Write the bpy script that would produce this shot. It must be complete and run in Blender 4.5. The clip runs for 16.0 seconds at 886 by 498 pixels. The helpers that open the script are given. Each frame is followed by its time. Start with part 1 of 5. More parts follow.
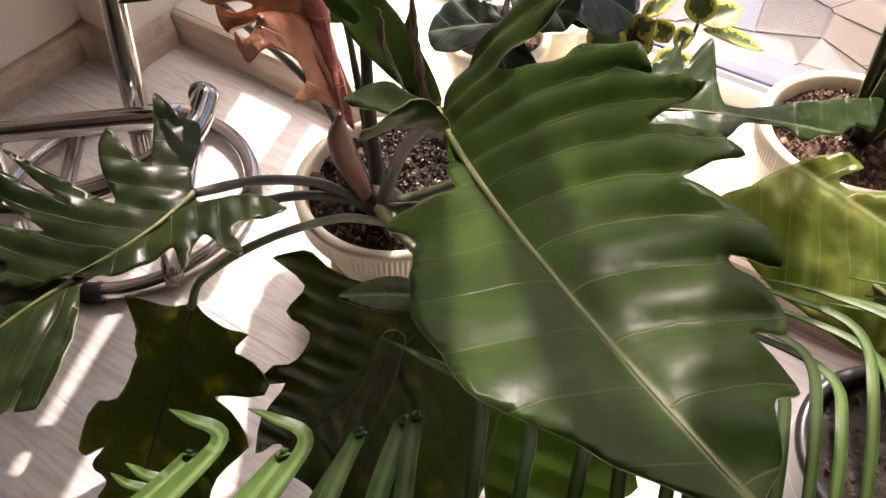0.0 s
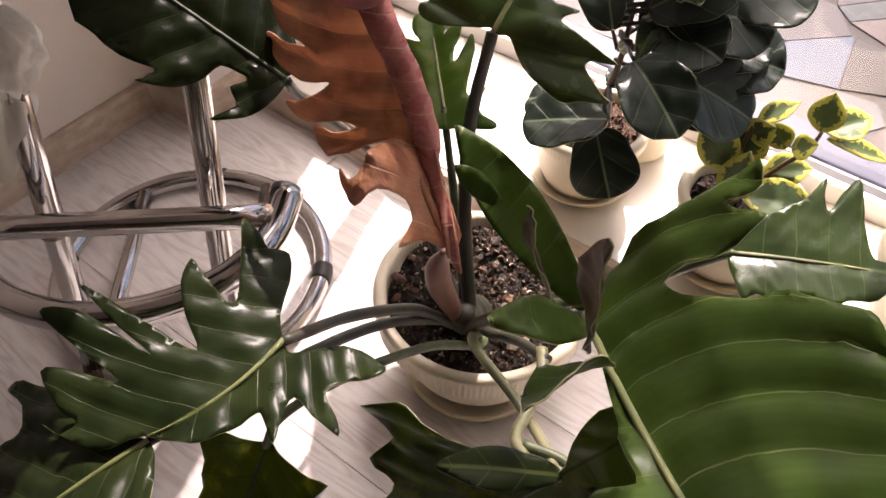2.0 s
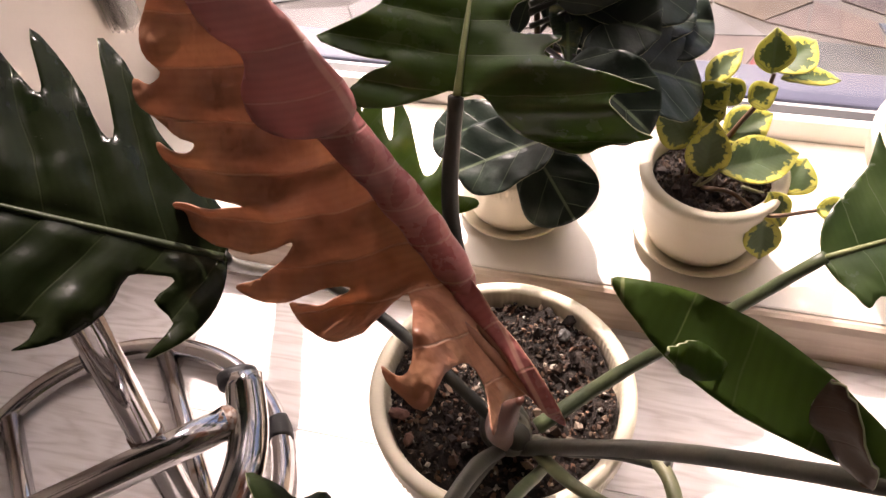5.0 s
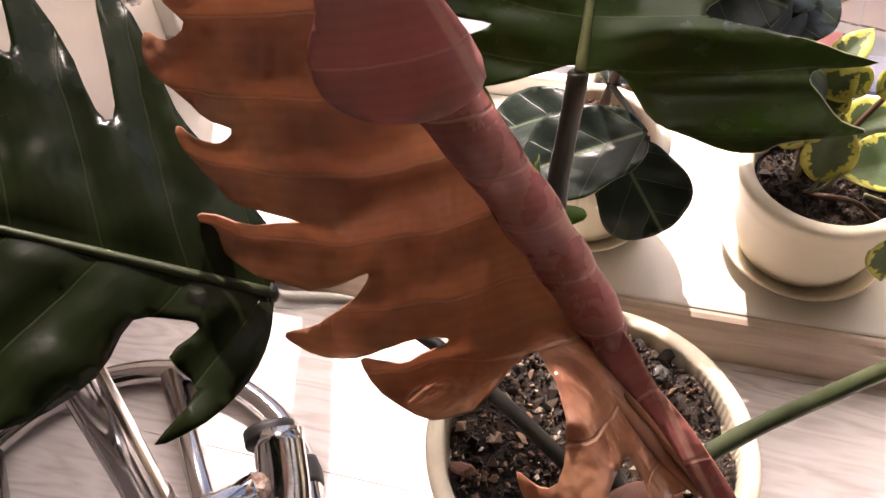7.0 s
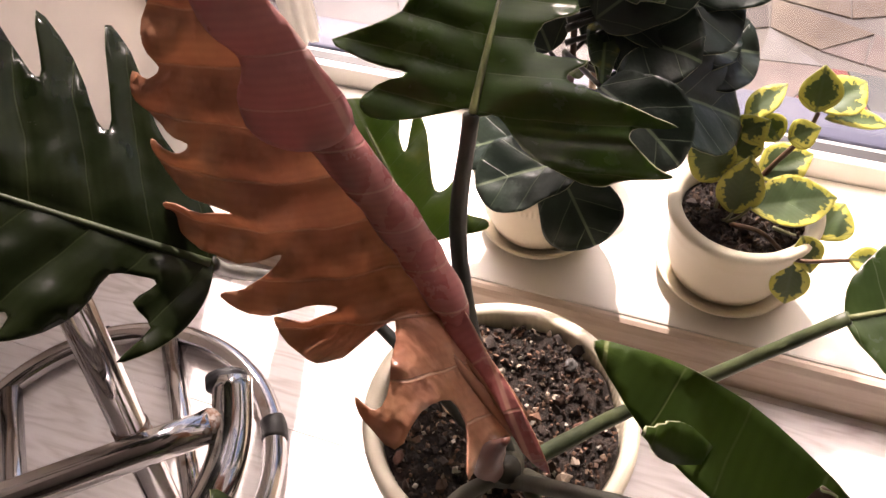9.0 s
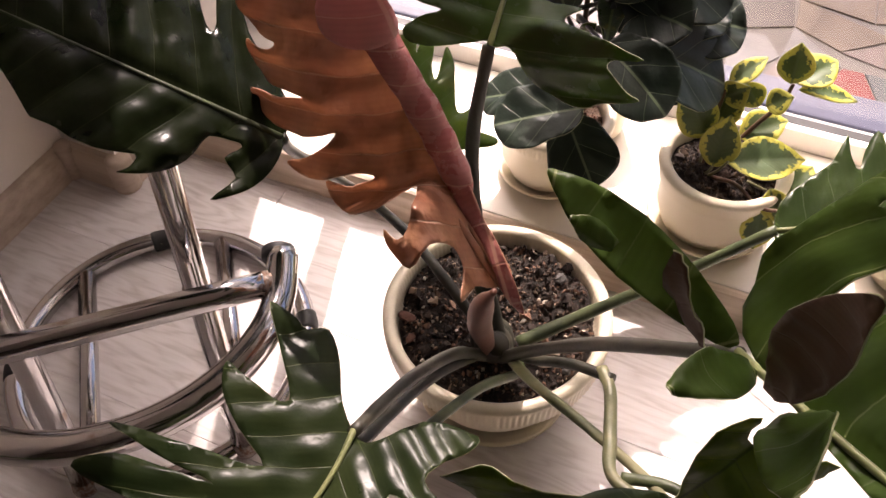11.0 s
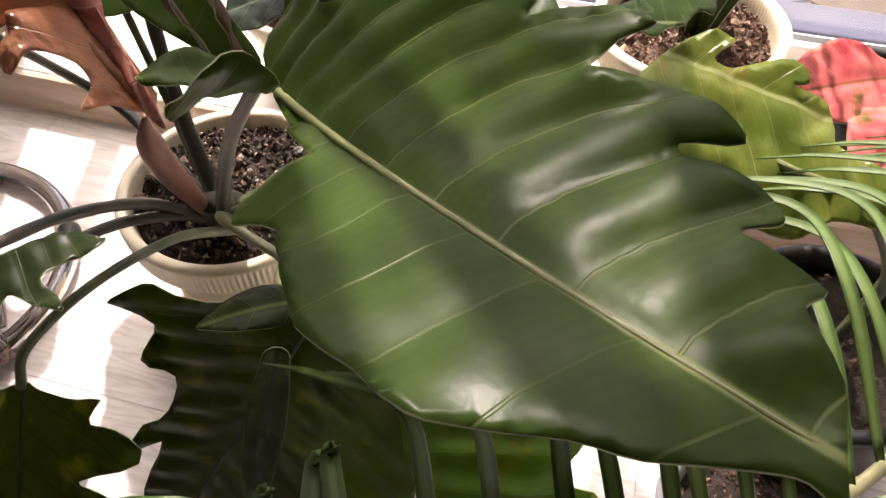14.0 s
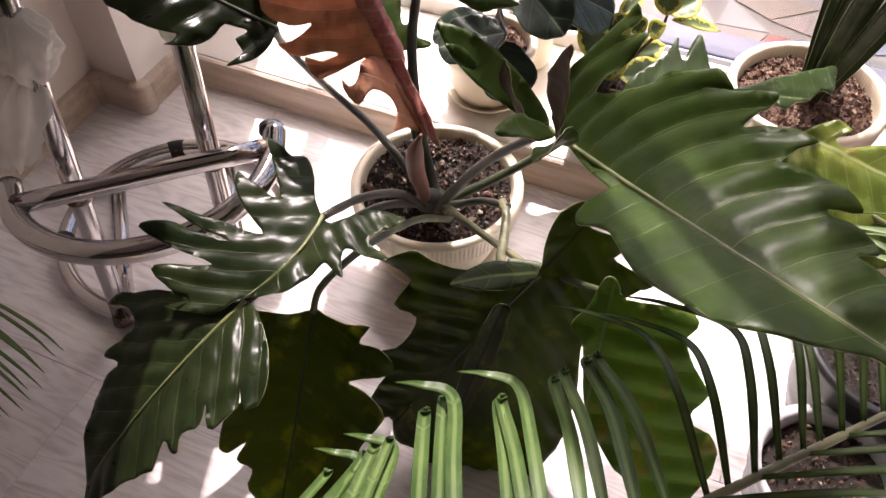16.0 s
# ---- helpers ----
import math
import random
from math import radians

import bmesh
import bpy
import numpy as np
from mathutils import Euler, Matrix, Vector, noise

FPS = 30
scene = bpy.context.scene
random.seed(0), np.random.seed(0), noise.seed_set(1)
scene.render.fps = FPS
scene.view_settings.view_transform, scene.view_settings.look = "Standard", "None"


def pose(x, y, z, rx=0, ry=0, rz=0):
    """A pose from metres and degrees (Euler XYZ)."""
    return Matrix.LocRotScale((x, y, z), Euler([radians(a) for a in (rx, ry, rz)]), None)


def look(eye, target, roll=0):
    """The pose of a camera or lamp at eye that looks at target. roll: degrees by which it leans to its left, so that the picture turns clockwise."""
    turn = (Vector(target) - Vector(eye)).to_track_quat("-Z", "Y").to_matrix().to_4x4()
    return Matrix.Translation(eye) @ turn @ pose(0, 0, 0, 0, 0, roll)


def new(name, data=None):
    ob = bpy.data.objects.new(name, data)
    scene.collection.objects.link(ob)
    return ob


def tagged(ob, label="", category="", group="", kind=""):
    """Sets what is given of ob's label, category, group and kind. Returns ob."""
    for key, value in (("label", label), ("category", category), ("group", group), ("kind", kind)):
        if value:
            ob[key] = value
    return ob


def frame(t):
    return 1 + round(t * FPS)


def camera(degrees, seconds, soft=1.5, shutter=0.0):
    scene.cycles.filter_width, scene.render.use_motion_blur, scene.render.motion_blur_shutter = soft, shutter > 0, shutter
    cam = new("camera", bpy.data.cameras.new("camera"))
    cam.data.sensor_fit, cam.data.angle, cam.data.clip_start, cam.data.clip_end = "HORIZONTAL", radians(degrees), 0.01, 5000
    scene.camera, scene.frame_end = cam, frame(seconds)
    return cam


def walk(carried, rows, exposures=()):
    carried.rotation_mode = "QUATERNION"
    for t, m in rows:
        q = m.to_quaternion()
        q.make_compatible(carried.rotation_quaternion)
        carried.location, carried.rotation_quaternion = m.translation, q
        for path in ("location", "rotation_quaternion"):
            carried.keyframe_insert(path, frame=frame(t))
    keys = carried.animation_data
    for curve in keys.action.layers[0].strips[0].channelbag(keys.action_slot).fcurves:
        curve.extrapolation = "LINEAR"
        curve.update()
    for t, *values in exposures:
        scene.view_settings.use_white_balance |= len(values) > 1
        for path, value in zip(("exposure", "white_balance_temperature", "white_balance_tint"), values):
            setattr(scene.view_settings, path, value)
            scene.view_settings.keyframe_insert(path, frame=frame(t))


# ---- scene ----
cam = camera(57.9, 16.0)
PATH = [
    (0, (0.4063, -0.5256, 0.8453), (-0.3005, 0.5517, -0.6844), 0.18),
    (0.5, (0.3783, -0.5042, 0.8621), (-0.3396, 0.5542, -0.6755), 0.03),
    (1, (0.3532, -0.4765, 0.8655), (-0.3872, 0.5737, -0.6671), 0.19),
    (1.5, (0.3223, -0.4584, 0.8629), (-0.4457, 0.5773, -0.6660), 0.42),
    (2, (0.2756, -0.4466, 0.8693), (-0.5062, 0.5869, -0.6541), 0.63),
    (2.5, (0.2355, -0.4427, 0.8773), (-0.4739, 0.6401, -0.6473), -0.47),
    (3, (0.1869, -0.4274, 0.8735), (-0.4116, 0.7203, -0.6511), -2.34),
    (3.2, (0.1731, -0.4220, 0.8690), (-0.3950, 0.7416, -0.6552), -2.76),
    (5.3, (0.0368, -0.3280, 0.7778), (-0.2253, 0.4634, -0.2197), -6.41),
    (5.5, (0.0194, -0.3176, 0.7619), (-0.2414, 0.4736, -0.2361), -6.14),
    (6, (-0.0035, -0.2963, 0.7460), (-0.2691, 0.4925, -0.2526), -6.11),
    (6.5, (-0.0202, -0.2698, 0.7297), (-0.2872, 0.5190, -0.2686), -5.97),
    (7, (-0.0224, -0.2618, 0.7082), (-0.2928, 0.5236, -0.2918), -5.85),
    (7.5, (-0.0076, -0.2613, 0.7017), (-0.2861, 0.5247, -0.2957), -6.02),
    (8, (0.0114, -0.2670, 0.7167), (-0.2782, 0.5169, -0.2791), -5.93),
    (8.2, (0.0224, -0.2757, 0.7285), (-0.2781, 0.5070, -0.2651), -5.76),
    (10.3, (0.1264, -0.3921, 0.8740), (-0.3848, 0.7656, -0.6747), -2.32),
    (10.5, (0.1261, -0.4092, 0.8756), (-0.3869, 0.7456, -0.6747), -2.06),
    (11, (0.1399, -0.4449, 0.8554), (-0.4067, 0.6968, -0.6930), -1.88),
    (11.5, (0.2037, -0.4536, 0.8393), (-0.3380, 0.6846, -0.7135), -1.40),
    (12, (0.2602, -0.4375, 0.8139), (-0.2050, 0.7310, -0.7412), -2.35),
    (12.5, (0.2989, -0.4345, 0.7992), (-0.0823, 0.7552, -0.7626), -3.09),
    (13, (0.3320, -0.4440, 0.7710), (-0.0166, 0.7592, -0.7881), -2.69),
    (13.5, (0.3521, -0.4598, 0.7648), (-0.0058, 0.7304, -0.8022), -2.77),
    (14, (0.3726, -0.4853, 0.7741), (-0.0027, 0.7115, -0.7837), -1.82),
    (14.5, (0.3655, -0.5319, 0.8200), (-0.0625, 0.6532, -0.7332), -1.67),
    (15, (0.3313, -0.5909, 0.8644), (-0.2070, 0.5478, -0.6892), -1.28),
    (15.5, (0.2993, -0.6554, 0.9140), (-0.2805, 0.4621, -0.6400), -0.20),
    (16, (0.3069, -0.6869, 0.9732), (-0.2103, 0.4528, -0.5867), -1.00),
]
walk(cam, [(t, look(eye, target, roll)) for t, eye, target, roll in PATH], [(0.0, 0.80, 6900, 23), (2.0, 0.75, 6900, 25), (3.0, 0.62, 7050, 28), (8.0, 0.78, 6950, 27), (10.5, 0.63, 7050, 28), (12.0, 0.64, 7100, 26), (13.5, 0.95, 7050, 21), (15.0, 0.91, 6700, 23), (16.0, 0.85, 6550, 26)])

# ---- light ----
SUN_AZ, SUN_EL = radians(-20.5), radians(48.5)      # the sun stands beyond the window
world = bpy.data.worlds.new("sky")
scene.world = world
world.use_nodes = True
wn = world.node_tree
sky = wn.nodes.new("ShaderNodeTexSky")
sky.sky_type, sky.sun_disc = "NISHITA", False
sky.sun_elevation, sky.sun_rotation = SUN_EL, SUN_AZ
wn.links.new(sky.outputs["Color"], wn.nodes["Background"].inputs["Color"])
wn.nodes["Background"].inputs["Strength"].default_value = 0.072
sun = new("sun", bpy.data.lights.new("sun", "SUN"))
sun.data.energy, sun.data.angle, sun.data.color = 4.7, radians(0.5), (1.0, 0.94, 0.86)
toward = Vector((math.sin(SUN_AZ) * math.cos(SUN_EL), math.cos(SUN_AZ) * math.cos(SUN_EL), math.sin(SUN_EL)))
sun.matrix_world = look(toward * 4, (0, 0, 0))


# ---- materials ----
class Mat:
    """A small builder for procedural node materials."""

    def __init__(self, name, rough=0.5, metal=0.0, spec=0.5):
        self.m = bpy.data.materials.new(name)
        self.m.use_nodes = True
        self.t = self.m.node_tree
        self.b = self.t.nodes["Principled BSDF"]
        self.b.inputs["Roughness"].default_value = rough
        self.b.inputs["Metallic"].default_value = metal
        self.b.inputs["Specular IOR Level"].default_value = spec

    def node(self, kind, **put):
        n = self.t.nodes.new(kind)
        for k, v in put.items():
            n.inputs[k].default_value = v
        return n

    def link(self, a, b):
        self.t.links.new(a, b)

    def coord(self, which="Object"):
        return self.t.nodes.new("ShaderNodeTexCoord").outputs[which]

    def noise(self, scale, detail=4.0, vec=None, rough=0.55, stretch=None):
        n = self.node("ShaderNodeTexNoise", Scale=scale, Detail=detail, Roughness=rough)
        vec = vec or self.coord()
        if stretch:
            mp = self.node("ShaderNodeMapping", Scale=stretch)
            self.link(vec, mp.inputs["Vector"])
            vec = mp.outputs["Vector"]
        self.link(vec, n.inputs["Vector"])
        return n.outputs["Fac"]

    def ramp(self, fac, stops):
        r = self.t.nodes.new("ShaderNodeValToRGB")
        r.color_ramp.elements[0].position, r.color_ramp.elements[1].position = stops[0][0], stops[-1][0]
        r.color_ramp.elements[0].color, r.color_ramp.elements[1].color = (*stops[0][1], 1), (*stops[-1][1], 1)
        for p, c in stops[1:-1]:
            r.color_ramp.elements.new(p).color = (*c, 1)
        self.link(fac, r.inputs["Fac"])
        return r.outputs["Color"]

    def mix(self, fac, a, b, mode="MIX"):
        n = self.t.nodes.new("ShaderNodeMix")
        n.data_type, n.blend_type = "RGBA", mode
        for sock, v in ((n.inputs["Factor"], fac), (n.inputs["A"], a), (n.inputs["B"], b)):
            if isinstance(v, (int, float)):
                sock.default_value = v
            elif isinstance(v, tuple):
                sock.default_value = (*v, 1)
            else:
                self.link(v, sock)
        return n.outputs["Result"]

    def math(self, op, a, b=0.0, c=0.0):
        n = self.t.nodes.new("ShaderNodeMath")
        n.operation = op
        for sock, v in zip(n.inputs, (a, b, c)):
            if isinstance(v, (int, float)):
                sock.default_value = v
            else:
                self.link(v, sock)
        return n.outputs[0]

    def band(self, v, lo, hi):
        n = self.t.nodes.new("ShaderNodeMapRange")
        n.interpolation_type = "SMOOTHSTEP"
        self.link(v, n.inputs["Value"])
        n.inputs["From Min"].default_value, n.inputs["From Max"].default_value = lo, hi
        return n.outputs["Result"]

    def colour(self, c):
        if isinstance(c, tuple):
            self.b.inputs["Base Color"].default_value = (*c, 1)
        else:
            self.link(c, self.b.inputs["Base Color"])
        return self

    def bump(self, h, strength=0.3, dist=0.002):
        n = self.node("ShaderNodeBump", Strength=strength, Distance=dist)
        self.link(h, n.inputs["Height"])
        self.link(n.outputs["Normal"], self.b.inputs["Normal"])
        return self

    def rough(self, fac, lo, hi):
        n = self.t.nodes.new("ShaderNodeMapRange")
        self.link(fac, n.inputs["Value"])
        n.inputs["To Min"].default_value, n.inputs["To Max"].default_value = lo, hi
        self.link(n.outputs["Result"], self.b.inputs["Roughness"])
        return self

    def through_light(self, colour, share):
        """Adds light that shines through a thin sheet."""
        tr = self.t.nodes.new("ShaderNodeBsdfTranslucent")
        if isinstance(colour, tuple):
            tr.inputs["Color"].default_value = (*colour, 1)
        else:
            self.link(colour, tr.inputs["Color"])
        mx = self.node("ShaderNodeMixShader", Fac=share)
        out = self.t.nodes["Material Output"]
        self.link(self.b.outputs["BSDF"], mx.inputs[1])
        self.link(tr.outputs["BSDF"], mx.inputs[2])
        self.link(mx.outputs["Shader"], out.inputs["Surface"])
        return self


def plain(name, c, rough=0.5, grain=60.0, depth=0.15, vary=0.08, metal=0.0):
    m = Mat(name, rough, metal)
    f = m.noise(grain, 5)
    g = m.noise(grain * 0.08, 3)
    lo, hi = tuple(v * (1 - vary) for v in c), tuple(min(1, v * (1 + vary)) for v in c)
    m.colour(m.mix(m.math("MULTIPLY", m.math("ADD", f, g), 0.5), lo, hi))
    m.bump(f, depth, 0.001).rough(g, max(0.02, rough - 0.06), min(1, rough + 0.06))
    return m.m


def leaf_mat(name, base, light, vein, spacing, sweep, glow, gloss=0.3, share=0.22, edge=None, rim=None, flecks=None, spots=0.0, sheen=0.22, crumple=0.0, vw=1.0, curve=0.0, near=None, phase=0.0, wobble=0.010):
    """Leaf skin: side veins run forward from the midrib; the maps 'leaf' and 'rim' hold metres from the midrib and from the edge."""
    m = Mat(name, gloss, 0, sheen)
    uv = m.t.nodes.new("ShaderNodeUVMap")
    uv.uv_map = "leaf"
    sp = m.t.nodes.new("ShaderNodeSeparateXYZ")
    m.link(uv.outputs["UV"], sp.inputs[0])
    x, y = sp.outputs[0], m.math("ABSOLUTE", sp.outputs[1])
    big = m.noise(22, 3)
    fine = m.noise(420, 4)
    wob = m.math("MULTIPLY", m.math("SUBTRACT", m.noise(16, 2), 0.5), wobble)
    base_run = m.math("ADD", m.math("SUBTRACT", x, phase), wob)

    def veins_of(sw, cu, factor, shift=0.0):
        lean = m.math("ADD", m.math("MULTIPLY", y, sw), m.math("MULTIPLY", m.math("MULTIPLY", y, y), cu))
        return m.math("DIVIDE", m.math("SUBTRACT", base_run, m.math("ADD", lean, shift)), spacing / factor)

    ph = veins_of(sweep, curve, 1.0)
    if near:
        far_side = m.math("GREATER_THAN", sp.outputs[1], 0.0)
        other = veins_of(*near)
        ph = m.math("ADD", m.math("MULTIPLY", ph, far_side), m.math("MULTIPLY", other, m.math("SUBTRACT", 1.0, far_side)))
    off = m.math("ABSOLUTE", m.math("SUBTRACT", m.math("FRACT", m.math("ADD", ph, 0.5)), 0.5))
    line = m.math("SUBTRACT", 1.0, m.band(off, 0.006 * vw, 0.024 * vw))
    fine_ph = m.math("ABSOLUTE", m.math("SUBTRACT", m.math("FRACT", m.math("MULTIPLY", ph, 6.0)), 0.5))
    if near:
        line = m.math("MULTIPLY", line, m.math("ADD", 0.45, m.math("MULTIPLY", far_side, 0.55)))
    streak = m.band(fine_ph, 0.05, 0.5)
    mid = m.math("SUBTRACT", 1.0, m.band(y, 0.0008, 0.0022))
    veins = m.math("MAXIMUM", m.math("MULTIPLY", line, 0.62), mid)
    body = m.mix(m.band(big, 0.3, 0.72), base, light)
    body = m.mix(m.math("MULTIPLY", streak, 0.16), body, tuple(v * 0.6 for v in base))
    if flecks:
        body = m.mix(m.band(m.noise(30, 5), 0.54, 0.70), body, flecks)
    if edge:
        ru = m.t.nodes.new("ShaderNodeUVMap")
        ru.uv_map = "rim"
        sr = m.t.nodes.new("ShaderNodeSeparateXYZ")
        m.link(ru.outputs["UV"], sr.inputs[0])
        d = m.math("ADD", sr.outputs[0], m.math("MULTIPLY", m.math("SUBTRACT", m.noise(150, 4), 0.5), edge[2]))
        body = m.mix(m.band(d, edge[1] * 0.85, edge[1] * 1.15), edge[0], body)
    col = m.mix(m.math("MULTIPLY", veins, 0.85), body, vein)
    if spots:
        col = m.mix(m.math("MULTIPLY", m.band(m.noise(70, 5), 0.68, 0.75), spots), col, (0.30, 0.17, 0.06))
    m.colour(col)
    h = m.math("ADD", m.math("MULTIPLY", line, -0.8), m.math("ADD", m.math("MULTIPLY", fine, 0.10), m.math("MULTIPLY", m.noise(90, 3), 0.35)))
    if crumple:
        h = m.math("ADD", h, m.math("MULTIPLY", m.noise(38, 3, None, 0.5, (1.0, 1.0, 0.45)), crumple))
    m.bump(h, 0.8 if crumple > 4 else 0.35, 0.0016 if not crumple else 0.0030).rough(m.noise(45, 4), gloss - 0.07, gloss + 0.13)
    m.through_light(m.mix(0.5, m.mix(veins, glow, tuple(v * (0.95 if crumple else 0.55) for v in glow)), body), share)
    return m.m


M = {}
M["dark"] = leaf_mat("dark_leaf", (0.011, 0.020, 0.006), (0.025, 0.037, 0.011), (0.10, 0.12, 0.045), 0.026, 0.75, (0.08, 0.15, 0.015), 0.28, 0.12, sheen=0.22)
# Darker copy of dark_leaf: the shade on the slit leaf put into colour.
M["deep"] = leaf_mat("shade_darkened_leaf", (0.006, 0.011, 0.003), (0.013, 0.019, 0.006), (0.035, 0.045, 0.018), 0.032, 0.5, (0.05, 0.09, 0.01), 0.20, 0.08, sheen=0.30)
M["green"] = leaf_mat("green_leaf", (0.028, 0.053, 0.011), (0.060, 0.106, 0.021), (0.27, 0.31, 0.12), 0.031, -0.33, (0.42, 0.56, 0.06), 0.29, 0.24, sheen=0.12, curve=8.5, near=(0.0, 2.5, 1.0, -0.010), phase=0.012, vw=1.0, wobble=0.003)
M["young"] = leaf_mat("young_leaf", (0.026, 0.050, 0.014), (0.050, 0.084, 0.024), (0.20, 0.26, 0.11), 0.026, 0.05, (0.30, 0.50, 0.07), 0.22, 0.30, sheen=0.45)
M["fresh"] = leaf_mat("fresh_leaf", (0.040, 0.085, 0.014), (0.080, 0.130, 0.022), (0.20, 0.28, 0.10), 0.022, 0.4, (0.40, 0.60, 0.06), 0.30, 0.40, flecks=(0.13, 0.14, 0.02))
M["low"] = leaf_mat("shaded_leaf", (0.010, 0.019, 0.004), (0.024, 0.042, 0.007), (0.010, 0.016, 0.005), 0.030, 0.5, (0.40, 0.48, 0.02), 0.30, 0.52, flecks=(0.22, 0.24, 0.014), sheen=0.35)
# Copy of low with duller flecks and less glow, its shade put into colour.
M["shade"] = leaf_mat("shaded_leaf_dimmed", (0.010, 0.019, 0.004), (0.024, 0.040, 0.007), (0.010, 0.016, 0.005), 0.030, 0.5, (0.32, 0.42, 0.02), 0.30, 0.38, flecks=(0.13, 0.125, 0.010), sheen=0.28)
M["bright"] = leaf_mat("bright_leaf", (0.060, 0.140, 0.018), (0.100, 0.190, 0.026), (0.28, 0.36, 0.13), 0.034, 0.1, (0.42, 0.62, 0.05), 0.36, 0.36, flecks=(0.22, 0.16, 0.03), spots=0.5)
M["copper"] = leaf_mat("copper_leaf", (0.33, 0.145, 0.090), (0.57, 0.320, 0.180), (0.88, 0.68, 0.52), 0.031, 0.1, (0.80, 0.49, 0.34), 0.15, 0.42, sheen=1.0, crumple=6.5, vw=1.6, curve=2.8, phase=0.0175, wobble=0.003)
M["rose"] = leaf_mat("rose_leaf_back", (0.56, 0.235, 0.225), (0.68, 0.33, 0.31), (0.84, 0.58, 0.52), 0.027, 0.3, (0.62, 0.26, 0.24), 0.28, 0.26, sheen=0.7, crumple=2.4, vw=1.2, wobble=0.003)
M["maroon"] = leaf_mat("maroon_rolled_leaf", (0.30, 0.090, 0.085), (0.46, 0.165, 0.150), (0.62, 0.34, 0.27), 0.027, 0.0, (0.4, 0.08, 0.06), 0.24, 0.10, sheen=0.8, crumple=2.6, vw=1.6, wobble=0.003)
M["brown"] = leaf_mat("brown_leaf_back", (0.095, 0.055, 0.036), (0.14, 0.080, 0.052), (0.12, 0.07, 0.04), 0.03, 0.6, (0.2, 0.10, 0.05), 0.42, 0.12)
M["ficus"] = leaf_mat("ficus_leaf", (0.012, 0.021, 0.015), (0.023, 0.037, 0.026), (0.13, 0.17, 0.10), 0.034, 0.9, (0.05, 0.12, 0.03), 0.32, 0.08, sheen=0.4, crumple=1.2)
M["varieg"] = leaf_mat("variegated_leaf", (0.062, 0.105, 0.046), (0.110, 0.152, 0.078), (0.12, 0.17, 0.08), 0.04, 0.9, (0.45, 0.52, 0.10), 0.36, 0.22, edge=((0.58, 0.55, 0.11), 0.0062, 0.022))
M["croton"] = leaf_mat("mottled_leaf", (0.120, 0.180, 0.028), (0.220, 0.270, 0.055), (0.46, 0.50, 0.22), 0.024, 0.7, (0.50, 0.60, 0.08), 0.22, 0.30, flecks=(0.30, 0.24, 0.05), sheen=0.5, crumple=2.6)
M["pink"] = leaf_mat("pink_leaf", (0.46, 0.040, 0.060), (0.74, 0.22, 0.20), (0.16, 0.08, 0.02), 0.022, 0.6, (0.8, 0.1, 0.1), 0.36, 0.2, flecks=(0.10, 0.10, 0.02))
M["frond"] = leaf_mat("palm_leaflet", (0.036, 0.078, 0.018), (0.075, 0.135, 0.032), (0.14, 0.21, 0.07), 0.2, 0.0, (0.18, 0.32, 0.05), 0.36, 0.10)
M["strap"] = leaf_mat("strap_leaf", (0.020, 0.036, 0.010), (0.036, 0.058, 0.016), (0.03, 0.05, 0.015), 0.2, 0.0, (0.12, 0.25, 0.04), 0.34, 0.14)


def stem_mat(name, base, tip):
    m = Mat(name, 0.42)
    f = m.noise(30, 4, stretch=(1, 1, 0.2))
    g = m.noise(260, 4)
    m.colour(m.mix(m.band(f, 0.35, 0.65), base, tip)).bump(g, 0.25, 0.0008)
    return m.m


M["petiole"] = stem_mat("petiole_skin", (0.045, 0.062, 0.030), (0.105, 0.130, 0.060))
M["petiole_dark"] = stem_mat("dark_petiole_skin", (0.020, 0.022, 0.016), (0.050, 0.045, 0.030))
M["petiole_pale"] = stem_mat("pale_petiole_skin", (0.13, 0.14, 0.068), (0.25, 0.24, 0.13))
M["sheath"] = stem_mat("sheath_skin", (0.105, 0.036, 0.026), (0.22, 0.088, 0.058))
M["rib"] = stem_mat("midrib_skin", (0.15, 0.17, 0.065), (0.24, 0.26, 0.11))
M["rib_copper"] = stem_mat("copper_midrib_skin", (0.26, 0.11, 0.06), (0.38, 0.18, 0.10))
M["rib_dark"] = stem_mat("dark_midrib_skin", (0.035, 0.050, 0.020), (0.06, 0.08, 0.03))
M["twig"] = stem_mat("twig_bark", (0.075, 0.040, 0.022), (0.14, 0.075, 0.040))

m = Mat("cream_plastic", 0.36)
f = m.noise(9, 3)
m.colour(m.mix(f, (0.66, 0.58, 0.43), (0.74, 0.67, 0.53))).bump(m.noise(500, 3), 0.06, 0.0005).rough(m.noise(30, 4), 0.30, 0.48)
m.b.inputs["Subsurface Weight"].default_value = 0.0
M["cream"] = m.m
M["black_pot"] = plain("black_plastic", (0.012, 0.012, 0.013), 0.35, 80)
M["clear_pot"] = plain("grey_translucent_plastic", (0.55, 0.55, 0.58), 0.22, 50)
M["pvc"] = plain("white_pvc", (0.66, 0.64, 0.61), 0.32, 40, 0.04, 0.03)
M["sill"] = plain("white_sill_laminate", (0.64, 0.60, 0.54), 0.34, 90, 0.05, 0.04)
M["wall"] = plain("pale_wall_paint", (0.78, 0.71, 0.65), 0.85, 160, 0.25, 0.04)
# Unseen walls and ceiling, darkened so that the room bounces less light.
M["back_wall"] = plain("dimmed_wall_paint", (0.12, 0.095, 0.08), 0.85, 160, 0.25, 0.04)
M["ceiling"] = plain("ceiling_paint", (0.40, 0.36, 0.33), 0.9, 120, 0.2, 0.03)
